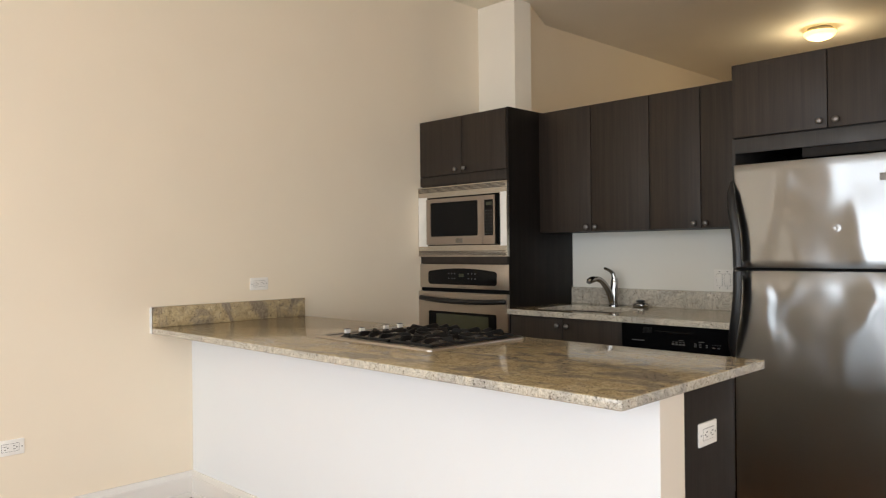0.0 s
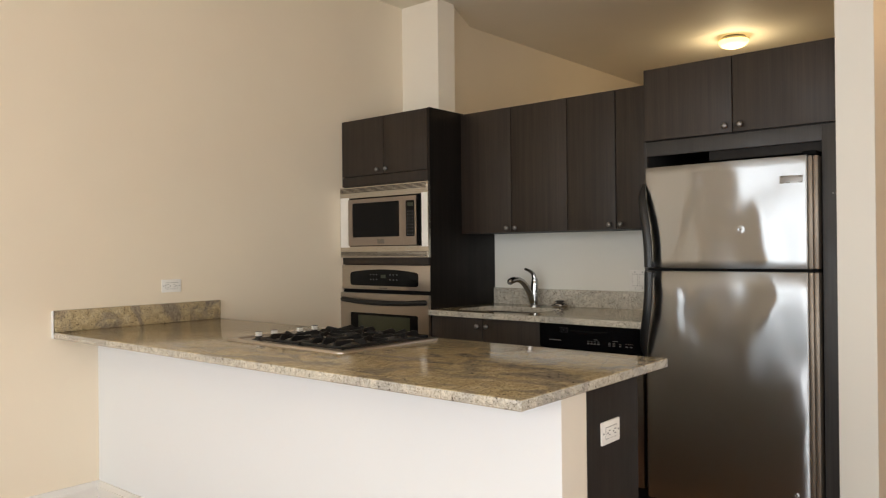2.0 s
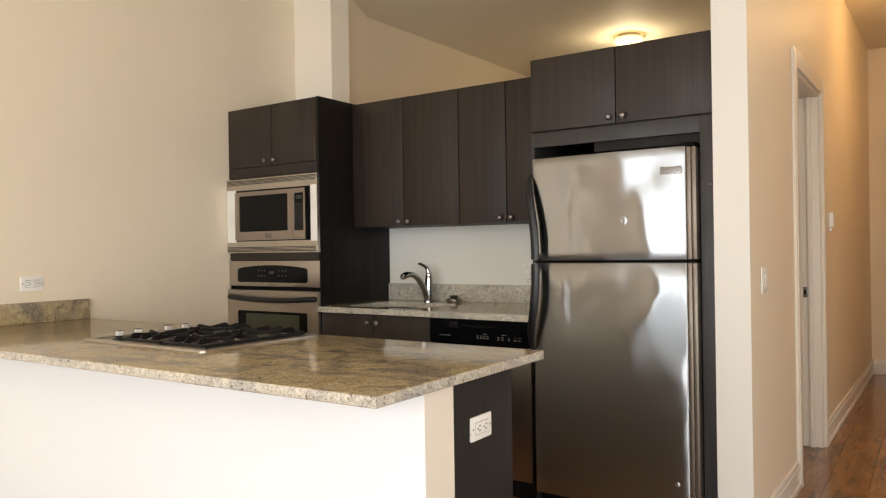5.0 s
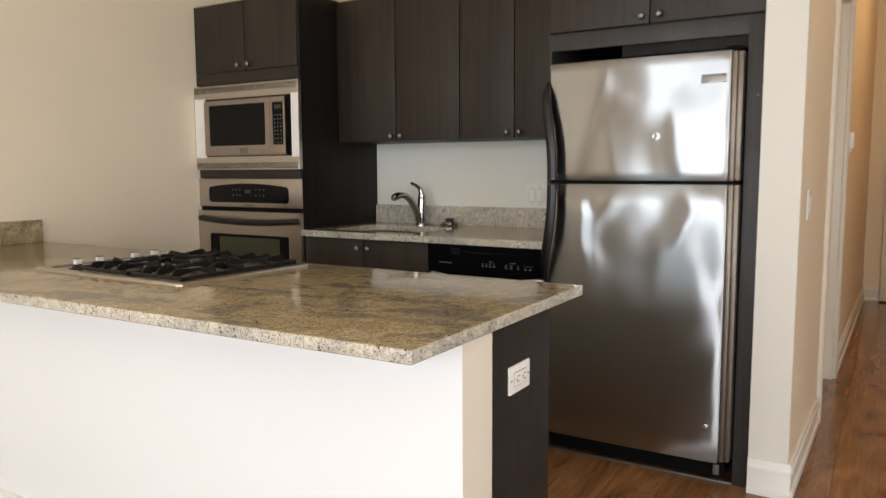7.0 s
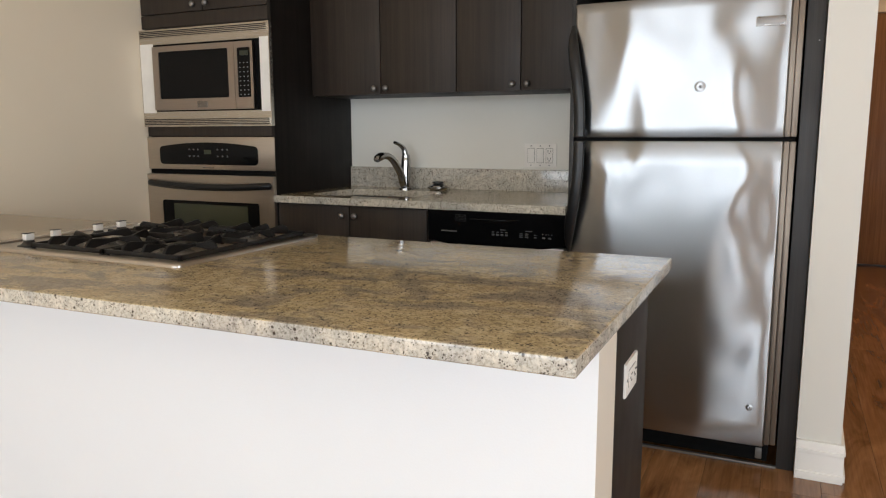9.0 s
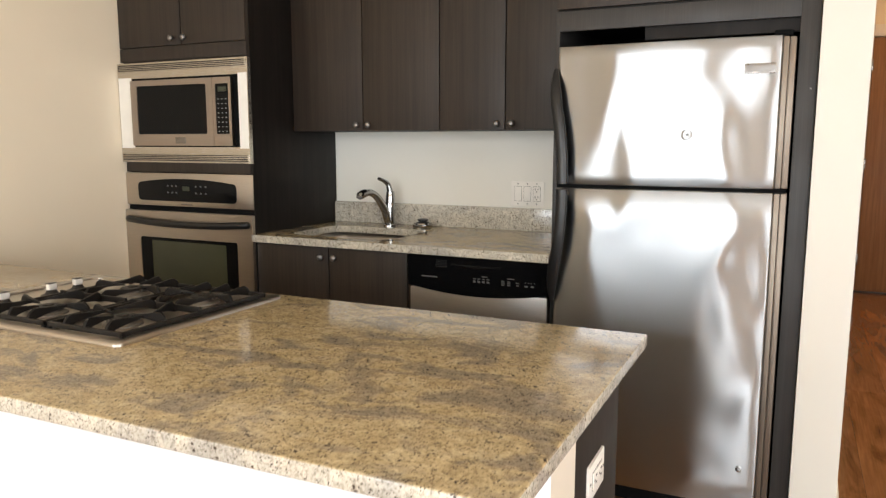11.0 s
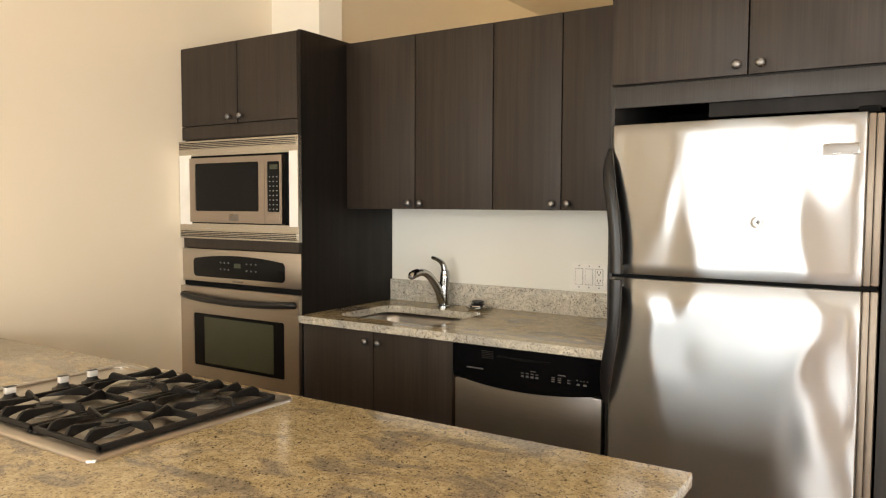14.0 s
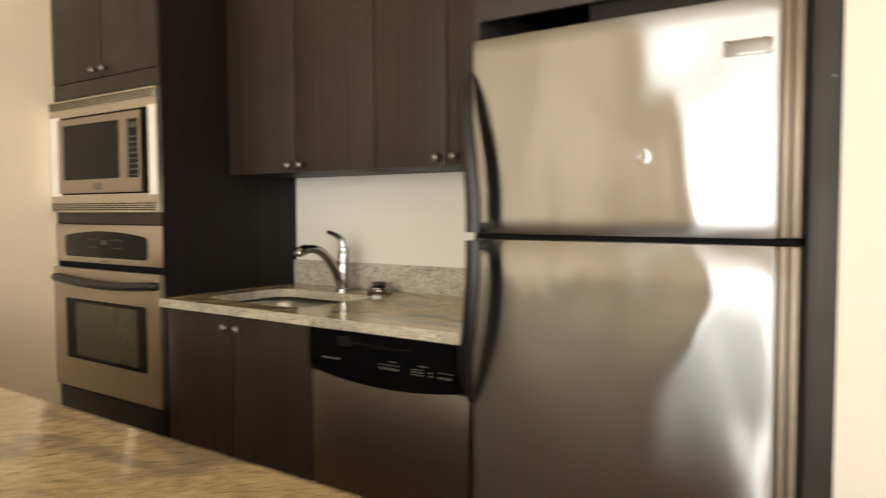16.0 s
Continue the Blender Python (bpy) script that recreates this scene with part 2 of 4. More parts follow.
M_DOOR = dark_wood("brown_door_veneer", (0.22, 0.105, 0.045), (0.33, 0.17, 0.08), 0.4)
M_FLOOR = floor_wood()
M_SHADE = plain("lamp_glass", (0.9, 0.78, 0.5), 0.3, emit=2.6, emit_color=(1.0, 0.70, 0.26))
M_STRIP = plain("dull_metal_strip", (0.20, 0.185, 0.165), 0.5, 0.8)
M_CROWN = plain("burner_crown", (0.22, 0.205, 0.19), 0.45, 0.9)
M_KEY = plain("pale_print", (0.27, 0.27, 0.26), 0.5)
M_BADGE = plain("badge_metal", (0.25, 0.235, 0.22), 0.28, 1.0)


def pane_glass():
    n = Nodes("pane_glass")
    n.set(Base_Color=(0.96, 0.98, 0.97), Roughness=0.02, Transmission_Weight=1.0, IOR=1.45)
    return n.m


M_PANE = pane_glass()
M_GROUND = paint("outside_ground", (0.25, 0.24, 0.22), 0.8, 0.2)

# ---- mesh helpers ----


def box(x0, y0, z0, x1, y1, z1, bevel=0.0, seg=2):
    bm = bmesh.new()
    vs = [bm.verts.new((x, y, z)) for x in (x0, x1) for y in (y0, y1) for z in (z0, z1)]
    for f in ((0, 1, 3, 2), (4, 6, 7, 5), (0, 4, 5, 1), (2, 3, 7, 6), (0, 2, 6, 4), (1, 5, 7, 3)):
        bm.faces.new([vs[i] for i in f])
    if bevel:
        bmesh.ops.bevel(bm, geom=bm.edges[:], offset=bevel, segments=seg, profile=0.6, affect="EDGES")
    bmesh.ops.recalc_face_normals(bm, faces=bm.faces[:])
    return bm


def merged(*bms):
    out = bmesh.new()
    for b in bms:
        me = bpy.data.meshes.new("tmp")
        b.to_mesh(me)
        out.from_mesh(me)
        bpy.data.meshes.remove(me)
        b.free()
    return out


def moved(bm, m):
    bmesh.ops.transform(bm, matrix=m, verts=bm.verts[:])
    return bm


def lathe(profile, at=(0, 0, 0), axis="Z", seg=32):
    """Turned body from (radius, height) pairs round an axis."""
    bm = bmesh.new()
    rings = []
    for r, h in profile:
        if r < 1e-5:
            rings.append([bm.verts.new((0, 0, h))])
        else:
            rings.append([bm.verts.new((r * math.cos(2 * math.pi * i / seg), r * math.sin(2 * math.pi * i / seg), h)) for i in range(seg)])
    for a, b in zip(rings, rings[1:]):
        for i in range(seg):
            j = (i + 1) % seg
            if len(a) == 1 and len(b) > 1:
                bm.faces.new((a[0], b[i], b[j]))
            elif len(b) == 1 and len(a) > 1:
                bm.faces.new((a[i], a[j], b[0]))
            elif len(a) > 1:
                bm.faces.new((a[i], a[j], b[j], b[i]))
    for ring in (rings[0], rings[-1]):
        if len(ring) > 1:
            bm.faces.new(ring)
    bmesh.ops.recalc_face_normals(bm, faces=bm.faces[:])
    turn = {"Z": Matrix(), "-Y": Matrix.Rotation(radians(90), 4, "X"), "X": Matrix.Rotation(radians(90), 4, "Y")}[axis]
    return moved(bm, Matrix.Translation(at) @ turn)


def tube(points, radii, seg=14, flat=1.0, side=None):
    """A swept bar through points; flat squeezes it along side."""
    bm = bmesh.new()
    pts = [Vector(p) for p in points]
    rings = []
    for i, p in enumerate(pts):
        d = (pts[min(i + 1, len(pts) - 1)] - pts[max(i - 1, 0)]).normalized()
        u = Vector(side) if side else (Vector((0, 0, 1)) if abs(d.z) < 0.9 else Vector((1, 0, 0)))
        u = (u - d * u.dot(d)).normalized()
        w = d.cross(u)
        r = radii[i] if isinstance(radii, (list, tuple)) else radii
        rings.append([bm.verts.new(p + u * (r * flat * math.cos(2 * math.pi * k / seg)) + w * (r * math.sin(2 * math.pi * k / seg))) for k in range(seg)])
    for a, b in zip(rings, rings[1:]):
        for k in range(seg):
            bm.faces.new((a[k], a[(k + 1) % seg], b[(k + 1) % seg], b[k]))
    bm.faces.new(rings[0])
    bm.faces.new(rings[-1])
    bmesh.ops.recalc_face_normals(bm, faces=bm.faces[:])
    return bm


def smooth_path(points, n=8):
    """Catmull-Rom points through a few corner points."""
    p = [Vector(q) for q in points]
    p = [p[0] * 2 - p[1]] + p + [p[-1] * 2 - p[-2]]
    out = []
    for i in range(1, len(p) - 2):
        for k in range(n):
            t = k / n
            a, b, c, d = p[i - 1], p[i], p[i + 1], p[i + 2]
            out.append(0.5 * (2 * b + (c - a) * t + (2 * a - 5 * b + 4 * c - d) * t * t + (3 * b - a - 3 * c + d) * t ** 3))
    return out + [p[-2]]


def outline(x0, z0, x1, z1, r, seg=5, bow=0.0):
    """Corner points of a rounded rectangle; bow lifts the top edge in its middle."""
    pts = []
    for cx, cz, a0 in ((x1 - r, z0 + r, -90), (x1 - r, z1 - r, 0), (x0 + r, z1 - r, 90), (x0 + r, z0 + r, 180)):
        for k in range(seg + 1):
            a = radians(a0 + 90 * k / seg)
            pts.append((cx + r * math.cos(a), cz + r * math.sin(a)))
        if a0 == 0 and bow:
            for k in range(1, 10):
                u = k / 10
                pts.append((cx + (x0 + r - cx) * u, z1 + bow * 4 * u * (1 - u)))
    return pts


def slab(pts, y0, y1, bevel=0.0):
    """A plate in the x-z plane, from y0 (front) to y1 (back)."""
    bm = bmesh.new()
    f = bm.faces.new([bm.verts.new((x, y0, z)) for x, z in pts])
    ext = bmesh.ops.extrude_face_region(bm, geom=[f])
    bmesh.ops.translate(bm, vec=(0, y1 - y0, 0), verts=[v for v in ext["geom"] if isinstance(v, bmesh.types.BMVert)])
    if bevel:
        bmesh.ops.bevel(bm, geom=[e for e in bm.edges if all(abs(v.co.y - y0) < 1e-6 for v in e.verts)], offset=bevel, segments=2, profile=0.6, affect="EDGES")
    bmesh.ops.recalc_face_normals(bm, faces=bm.faces[:])
    return bm


def prism(pts, z0, z1):
    """An upright block on a footprint of (x, y) corners."""
    bm = bmesh.new()
    low = [bm.verts.new((x, y, z0)) for x, y in pts]
    top = [bm.verts.new((x, y, z1)) for x, y in pts]
    bm.faces.new(low)
    bm.faces.new(top)
    for k in range(len(pts)):
        j = (k + 1) % len(pts)
        bm.faces.new((low[k], low[j], top[j], top[k]))
    bmesh.ops.recalc_face_normals(bm, faces=bm.faces[:])
    return bm


def plate_with_hole(outer, inner, y0, y1):
    """A plate in the x-z plane with a hole: both outlines have the same number of points."""
    bm = bmesh.new()
    n = len(outer)
    ring = {}
    for key, pts in (("o", outer), ("i", inner)):
        for y in (y0, y1):
            ring[key, y] = [bm.verts.new((x, y, z)) for x, z in pts]
    for k in range(n):
        j = (k + 1) % n
        bm.faces.new((ring["o", y0][k], ring["o", y0][j], ring["i", y0][j], ring["i", y0][k]))
        bm.faces.new((ring["o", y1][k], ring["i", y1][k], ring["i", y1][j], ring["o", y1][j]))
        bm.faces.new((ring["o", y0][k], ring["o", y1][k], ring["o", y1][j], ring["o", y0][j]))
        bm.faces.new((ring["i", y0][k], ring["i", y0][j], ring["i", y1][j], ring["i", y1][k]))
    bmesh.ops.recalc_face_normals(bm, faces=bm.faces[:])
    return bm


def lying(bm, z):
    """Turn an x-z plate so that its front lies up at height z, its z becoming y."""
    return moved(bm, Matrix(((1, 0, 0, 0), (0, 0, 1, 0), (0, -1, 0, z), (0, 0, 0, 1))))


def mesh_of(name, bm, material, smooth=35):
    me = bpy.data.meshes.new(name)
    for f in bm.faces:
        f.smooth = smooth > 0
    bm.to_mesh(me)
    bm.free()
    if smooth:
        me.set_sharp_from_angle(angle=radians(smooth))
    me.materials.append(material)
    return me


def part(name, bm, material, parent, label="", smooth=35):
    ob = new(name, mesh_of(name, bm, material, smooth))
    ob.parent = parent
    ob.matrix_parent_inverse = parent.matrix_basis.inverted() if parent.parent is None else Matrix()
    if label:
        tagged(ob, label)
    return ob


def lighten_sides(ob):
    """Upright sides of a stone top get paler granite, window light painted in."""
    ob.data.materials.append(M_LITEDGE)
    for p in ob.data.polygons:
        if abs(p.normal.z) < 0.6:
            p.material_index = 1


def thing(name, at, label, category, group="", kind=""):
    ob = new(name)
    ob.empty_display_size = 0.1
    ob.matrix_basis = Matrix.Translation(at)
    return tagged(ob, label, category, group, kind)


def setting(name, bm, material, label, category="wall"):
    return tagged(new(name, mesh_of(name, bm, material, 30)), label, category, kind="structure")


# ---- setting ----
HX = 3.185                      # hall face of the end wall
KB = 0.03                        # back of the kitchen
FAR = 4.27                        # end of hall
def along_hall(bm):
    """The hall wall runs out of square, 2 cm in each metre."""
    for v in bm.verts:
        if v.co.x > 3.06:
            v.co.x += 0.0195 * (v.co.y + 0.665)
    return bm


setting("ceiling", box(-0.2, WIN_Y - 0.2, CEIL, XR + 0.2, FAR + 0.2, CEIL + 0.15), M_CEIL, "smooth painted cream ceiling", "ceiling")
setting("wall_west", merged(box(-0.2, WIN_Y, 0, 0, 0.168, CEIL), prism([(-0.2, 0.168), (0.335, 0.168), (0.10, 0.675), (0.215, FAR), (-0.2, FAR)], 0, CEIL)), M_WALL, "smooth cream painted wall beside the peninsula")
setting("wall_north", box(-0.2, FAR, 0, XR + 0.2, FAR + 0.2, CEIL), M_WALL, "cream painted wall at the end of the hall")
setting("wall_east", merged(box(XR, WIN_Y, 0, XR + 0.2, EAST[0], CEIL), box(XR, EAST[1], 0, XR + 0.2, FAR, CEIL), box(XR, EAST[0], 0, XR + 0.2, EAST[1], WZ0), box(XR, EAST[0], WZ1, XR + 0.2, EAST[1], CEIL)), M_WALL, "plain cream painted wall")
setting("wall_hall_east", box(4.75, -0.66, 0, 4.9, FAR, CEIL), M_WALL, "plain cream painted hall wall")
D0, D1, DZ, CW = 0.39, 1.21, 2.17, 0.092    # doorway in the hall wall
setting("wall_hall_west", along_hall(merged(box(3.045, -0.655, 0, HX, D0, CEIL), box(3.045, D1, 0, HX, FAR, CEIL), box(3.045, D0, DZ, HX, D1, CEIL))), M_WALL, "cream painted wall between refrigerator and hall")
# Thin slab that gives the wall end a greyer off-white than the hall face
setting("wall_end", box(3.045, -0.665, 0, HX, -0.6552, CEIL), M_WALLEND, "pale off-white end of the wall beside the refrigerator")
setting("wall_kitchen_back", box(0.375, KB, 0, 3.045, KB + 0.12, 2.10), M_SPLASHWALL, "low white painted wall behind the kitchen counter")
setting("column", box(0.0, -0.02, 0, 0.350, 0.165, CEIL - 0.002), M_COLUMN, "square white painted structural column above the oven cabinet", "column")
setting("ground", box(-300, -300, -3.3, 300, 300, -3.2), M_GROUND, "grey paved ground outside the windows", "ground")
segs, edges = [], [-0.2] + [v for w in WINDOWS for v in w] + [XR + 0.2]
for a, b in zip(edges[0::2], edges[1::2]):
    segs.append(box(a, WIN_Y - 0.2, 0, b, WIN_Y, CEIL))
for a, b in WINDOWS:
    segs += [box(a, WIN_Y - 0.2, 0, b, WIN_Y, WZ0), box(a, WIN_Y - 0.2, WZ1, b, WIN_Y, CEIL)]
setting("wall_south", merged(*segs), M_WALL, "cream painted window wall")
for i, (a, b) in enumerate(WINDOWS):
    w = thing(f"window_{i + 1}", ((a + b) / 2, WIN_Y, WZ0), "tall white framed window letting in daylight", "window", kind="structure")
    o, q = [(a, WZ0), (b, WZ0), (b, WZ1), (a, WZ1)], [(a + 0.06, WZ0 + 0.06), (b - 0.06, WZ0 + 0.06), (b - 0.06, WZ1 - 0.06), (a + 0.06, WZ1 - 0.06)]
    m = (a + b) / 2
    part("window_frame", plate_with_hole(o, q, WIN_Y - 0.14, WIN_Y - 0.08), M_TRIM, w)
    part("mullion", box(m - 0.045, WIN_Y - 0.02, WZ0 + 0.06, m + 0.045, WIN_Y + 0.035, WZ1 - 0.06, 0.004), M_TRIM, w)
    for p0, p1 in ((a + 0.061, m - 0.003), (m + 0.003, b - 0.061)):
        part("pane", box(p0, WIN_Y - 0.114, WZ0 + 0.061, p1, WIN_Y - 0.108, WZ1 - 0.061), M_PANE, w, smooth=0).visible_shadow = False
    part("window_sill", box(a - 0.04, WIN_Y, WZ0 - 0.03, b + 0.04, WIN_Y + 0.06, WZ0 - 0.001, 0.005), M_TRIM, w)

# Frame, pane and sill of the added side opening
w = thing("window_3", (XR, sum(EAST) / 2, WZ0), "tall white framed window added in the unseen side wall", "window", kind="structure")
quarter = Matrix.Translation((XR - WIN_Y, 0, 0)) @ Matrix.Translation((WIN_Y, 0, 0)) @ Matrix.Rotation(radians(90), 4, "Z")
a, b = EAST
o, q = [(a, WZ0), (b, WZ0), (b, WZ1), (a, WZ1)], [(a + 0.06, WZ0 + 0.06), (b - 0.06, WZ0 + 0.06), (b - 0.06, WZ1 - 0.06), (a + 0.06, WZ1 - 0.06)]
part("window_frame", moved(plate_with_hole(o, q, -0.14, -0.08), quarter), M_TRIM, w)
part("pane", box(XR + 0.108, a + 0.061, WZ0 + 0.061, XR + 0.114, b - 0.061, WZ1 - 0.061), M_PANE, w, smooth=0).visible_shadow = False
part("window_sill", box(XR - 0.06, a - 0.04, WZ0 - 0.03, XR, b + 0.04, WZ0 - 0.001, 0.005), M_TRIM, w)

# baseboards: tall board with a thin shoe and a cap line


def baseboard(x0, y0, x1, y1, nx, ny, h=0.14):
    """Board along a wall from one end to the other; nx, ny points into the room."""
    bms = []
    for d, z0, z1 in ((0.012, 0.0, h), (0.020, 0.0, 0.03), (0.017, h - 0.045, h - 0.028)):
        xs, ys = sorted((x0, x1)), sorted((y0, y1))
        bms.append(box(min(xs[0], xs[0] + nx * d), min(ys[0], ys[0] + ny * d), z0, max(xs[1], xs[1] + nx * d), max(ys[1], ys[1] + ny * d), z1, 0.003))
    return merged(*bms)


def skewed(bm):
    """The half wall runs slightly out of square, 3 cm over its length."""
    for v in bm.verts:
        v.co.y -= 0.034 * (1 - v.co.x / 2.7)
    return bm


PX, PY0, PY1 = 2.698, -2.266, -1.79          # peninsula body
setting("baseboard_west", baseboard(0, WIN_Y, 0, PY0 - 0.02, 1, 0), M_TRIM, "white painted baseboard", "baseboard")
setting("baseboard_peninsula", skewed(baseboard(0, PY0, PX, PY0, 0, -1)), M_TRIM, "white painted baseboard on the peninsula", "baseboard")
setting("baseboard_end", baseboard(3.045, -0.665, HX + 0.012, -0.665, 0, -1), M_TRIM, "white painted baseboard round the wall end", "baseboard")
setting("baseboard_hall_near", along_hall(baseboard(HX, -0.665, HX, D0 - CW, 1, 0)), M_TRIM, "white painted hall baseboard", "baseboard")
setting("baseboard_hall_far", along_hall(baseboard(HX, D1 + CW, HX, FAR, 1, 0)), M_TRIM, "white painted hall baseboard", "baseboard")
setting("baseboard_north", baseboard(3.28, FAR, 3.42, FAR, 0, -1), M_TRIM, "white painted baseboard", "baseboard")

# doorway in the hall wall: casing, jamb and a strike plate
d1 = thing("door_1", (HX, D0, 0), "white cased doorway opening off the hall", "doorway", kind="structure")
for a, b in ((D0 - CW, D0), (D1, D1 + CW)):
    part("casing", along_hall(merged(box(HX, a, 0, HX + 0.016, b, DZ + CW, 0.004), box(HX + 0.0162, a + 0.012, 0, HX + 0.021, b - 0.03, DZ + CW - 0.012, 0.002))), M_CASING, d1)
part("head_casing", along_hall(box(HX, D0, DZ, HX + 0.018, D1, DZ + CW, 0.004)), M_CASING, d1)
for a, b in ((D0, D0 + 0.02), (D1 - 0.02, D1)):
    part("jamb", along_hall(box(3.045, a, 0, HX - 0.001, b, DZ - 0.02, 0.003)), M_CASING, d1)
part("head_jamb", along_hall(box(3.045, D0, DZ - 0.02, HX - 0.001, D1, DZ, 0.003)), M_CASING, d1)
part("stop", along_hall(box(3.115, D1 - 0.035, 0, 3.14, D1 - 0.02, DZ - 0.02, 0.002)), M_CASING, d1)
part("strike_plate", along_hall(box(3.084, D1 - 0.0225, 0.92, 3.110, D1 - 0.02, 0.985, 0.001)), M_BADGE, d1, "dark metal strike plate")
part("strike_hole", along_hall(box(3.092, D1 - 0.0235, 0.938, 3.103, D1 - 0.0226, 0.967)), M_RUBBERGAP, d1)

# entry door at the end of the hall
d2 = thing("door_2", (3.97, FAR, 0), "closed flat brown wooden entry door in a white frame", "door", kind="structure")
part("leaf", box(3.538, FAR - 0.03, 0.01, 4.42, FAR, 2.235, 0.003), M_DOOR, d2)
part("casing", box(3.42, FAR - 0.05, 0, 3.533, FAR, 2.34, 0.004), M_TRIM, d2)
part("casing", box(4.425, FAR - 0.05, 0, 4.515, FAR, 2.34, 0.004), M_TRIM, d2)
part("head_casing", box(3.533, FAR - 0.05, 2.24, 4.425, FAR, 2.34, 0.004), M_TRIM, d2)
for z in (0.25, 1.1, 1.95):
    part("hinge", box(3.527, FAR - 0.058, z, 3.545, FAR - 0.03, z + 0.1, 0.002), M_BADGE, d2, "dull metal hinge")
part("threshold", box(3.42, FAR - 0.06, 0.001, 4.5, FAR - 0.031, 0.012, 0.002), M_BLACK, d2)

# ---- cabinets ----


def knob(parent, x, y, z):
    k = part("knob", lathe([(0, 0.027), (0.008, 0.0265), (0.0135, 0.021), (0.0145, 0.017), (0.012, 0.012), (0.0055, 0.009), (0.005, 0.0)], (x, y, z), "-Y", 20), M_KNOB, parent, "round brushed nickel knob", 60)
    return k


def cab_door(parent, x0, z0, x1, z1, y, knob_at=None, mat=None, gap=0.0024):
    d = part("door", box(x0 + gap, y, z0 + gap, x1 - gap, y + 0.019, z1 - gap, 0.0016), mat or M_DARK, parent)
    if knob_at:
        k = knob(d, knob_at[0], y, knob_at[1])
        k.matrix_parent_inverse = Matrix()
    return d


FY = -0.635                      # plane of the tall fronts
tower = thing("oven_cabinet", (0.4, -0.35, 0), "tall dark-stained wooden oven cabinet against the cream wall", "cabinet")
part("side_panel", box(0.004, FY + 0.02, 0.1, 0.022, -0.03, 2.165, 0.001), M_SHADEDSIDE, tower)
part("side_panel", box(0.778, FY + 0.001, 0.0, 0.797, KB - 0.002, 2.165, 0.001), M_SHADEDSIDE, tower)
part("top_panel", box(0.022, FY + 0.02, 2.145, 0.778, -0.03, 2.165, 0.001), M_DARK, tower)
part("inner_body", box(0.022, FY + 0.022, 0.1, 0.778, -0.03, 2.145), M_SHADEDSIDE, tower)
cab_door(tower, 0.004, 1.785, 0.402, 2.165, FY, (0.352, 1.817))
cab_door(tower, 0.402, 1.785, 0.778, 2.165, FY, (0.430, 1.817))
part("rail", box(0.004, FY + 0.002, 1.722, 0.778, FY + 0.021, 1.784, 0.001), M_DARK, tower)
part("rail", box(0.004, FY + 0.002, 1.197, 0.778, FY + 0.021, 1.249, 0.001), M_DARK, tower)
part("drawer_front", box(0.004, FY, 0.11, 0.778, FY + 0.019, 0.39, 0.0016), M_DARK, tower)
part("toe_kick", box(0.022, FY + 0.07, 0.0, 0.778, FY + 0.085, 0.1), M_BLACK, tower)

upper = thing("wall_cabinet", (1.19, -0.15, 1.39), "dark-stained wooden wall cabinet with two flat doors", "cabinet", "wall cabinets over the sink")
part("body", box(0.800, -0.315, 1.392, 1.580, KB, 2.155, 0.001), M_SHADEDSIDE, upper)
cab_door(upper, 0.800, 1.39, 1.191, 2.157, -0.335, (1.162, 1.418))
cab_door(upper, 1.191, 1.39, 1.581, 2.157, -0.335, (1.224, 1.418))
upper2 = thing("wall_cabinet", (1.89, -0.15, 1.39), "dark-stained wooden wall cabinet with two flat doors beside the refrigerator", "cabinet", "wall cabinets over the sink")
part("body", box(1.581, -0.315, 1.392, 2.188, KB, 2.155, 0.001), M_SHADEDSIDE, upper2)
cab_door(upper2, 1.581, 1.39, 1.886, 2.157, -0.335, (1.851, 1.418))
cab_door(upper2, 1.886, 1.39, 2.188, 2.157, -0.335, (1.918, 1.418))

base = thing("sink_cabinet", (1.2, -0.3, 0), "dark-stained wooden sink base cabinet with two flat doors", "cabinet")
part("side_panel", box(0.799, -0.612, 0.1, 0.815, KB, 0.888), M_SHADEDSIDE, base)
part("side_panel", box(1.580, -0.612, 0.1, 1.596, KB, 0.888), M_SHADEDSIDE, base)
part("bottom_panel", box(0.815, -0.612, 0.1, 1.580, KB, 0.116), M_SHADEDSIDE, base)
part("front_rail", box(0.815, -0.612, 0.80, 1.580, -0.597, 0.888), M_SHADEDSIDE, base)
cab_door(base, 0.799, 0.11, 1.189, 0.888, -0.632, (1.155, 0.845))
cab_door(base, 1.189, 0.11, 1.578, 0.888, -0.632, (1.222, 0.845))
part("filler_strip", box(1.5795, -0.630, 0.11, 1.5955, -0.613, 0.886, 0.001), M_DARK, base)
part("toe_kick", box(0.799, -0.56, 0.0, 1.596, -0.545, 0.1), M_BLACK, base)

encl = thing("refrigerator_cabinet", (2.61, -0.3, 0), "charcoal wooden cabinet surround built over the refrigerator", "cabinet")
part("side_panel", box(2.190, FY, 0.0, 2.206, KB, 1.80, 0.001), M_ENCL, encl)
part("side_panel", box(2.985, FY, 0.0, 3.042, KB, 1.80, 0.001), M_ENCL, encl)
part("header", box(2.206, FY, 1.732, 2.985, FY + 0.02, 1.80, 0.001), M_ENCL, encl)
part("body", box(2.192, FY + 0.021, 1.803, 3.040, KB, 2.15, 0.001), M_SHADEDSIDE, encl)
part("back_panel", box(2.206, KB - 0.02, 0.0, 2.985, KB, 1.80), M_RUBBERGAP, encl)
part("shelf", box(2.206, FY + 0.021, 1.775, 2.985, KB - 0.02, 1.80), M_RUBBERGAP, encl)
part("filler_panel", box(2.50, FY + 0.03, 1.69, 2.985, FY + 0.045, 1.775), M_SHADEDSIDE, encl)
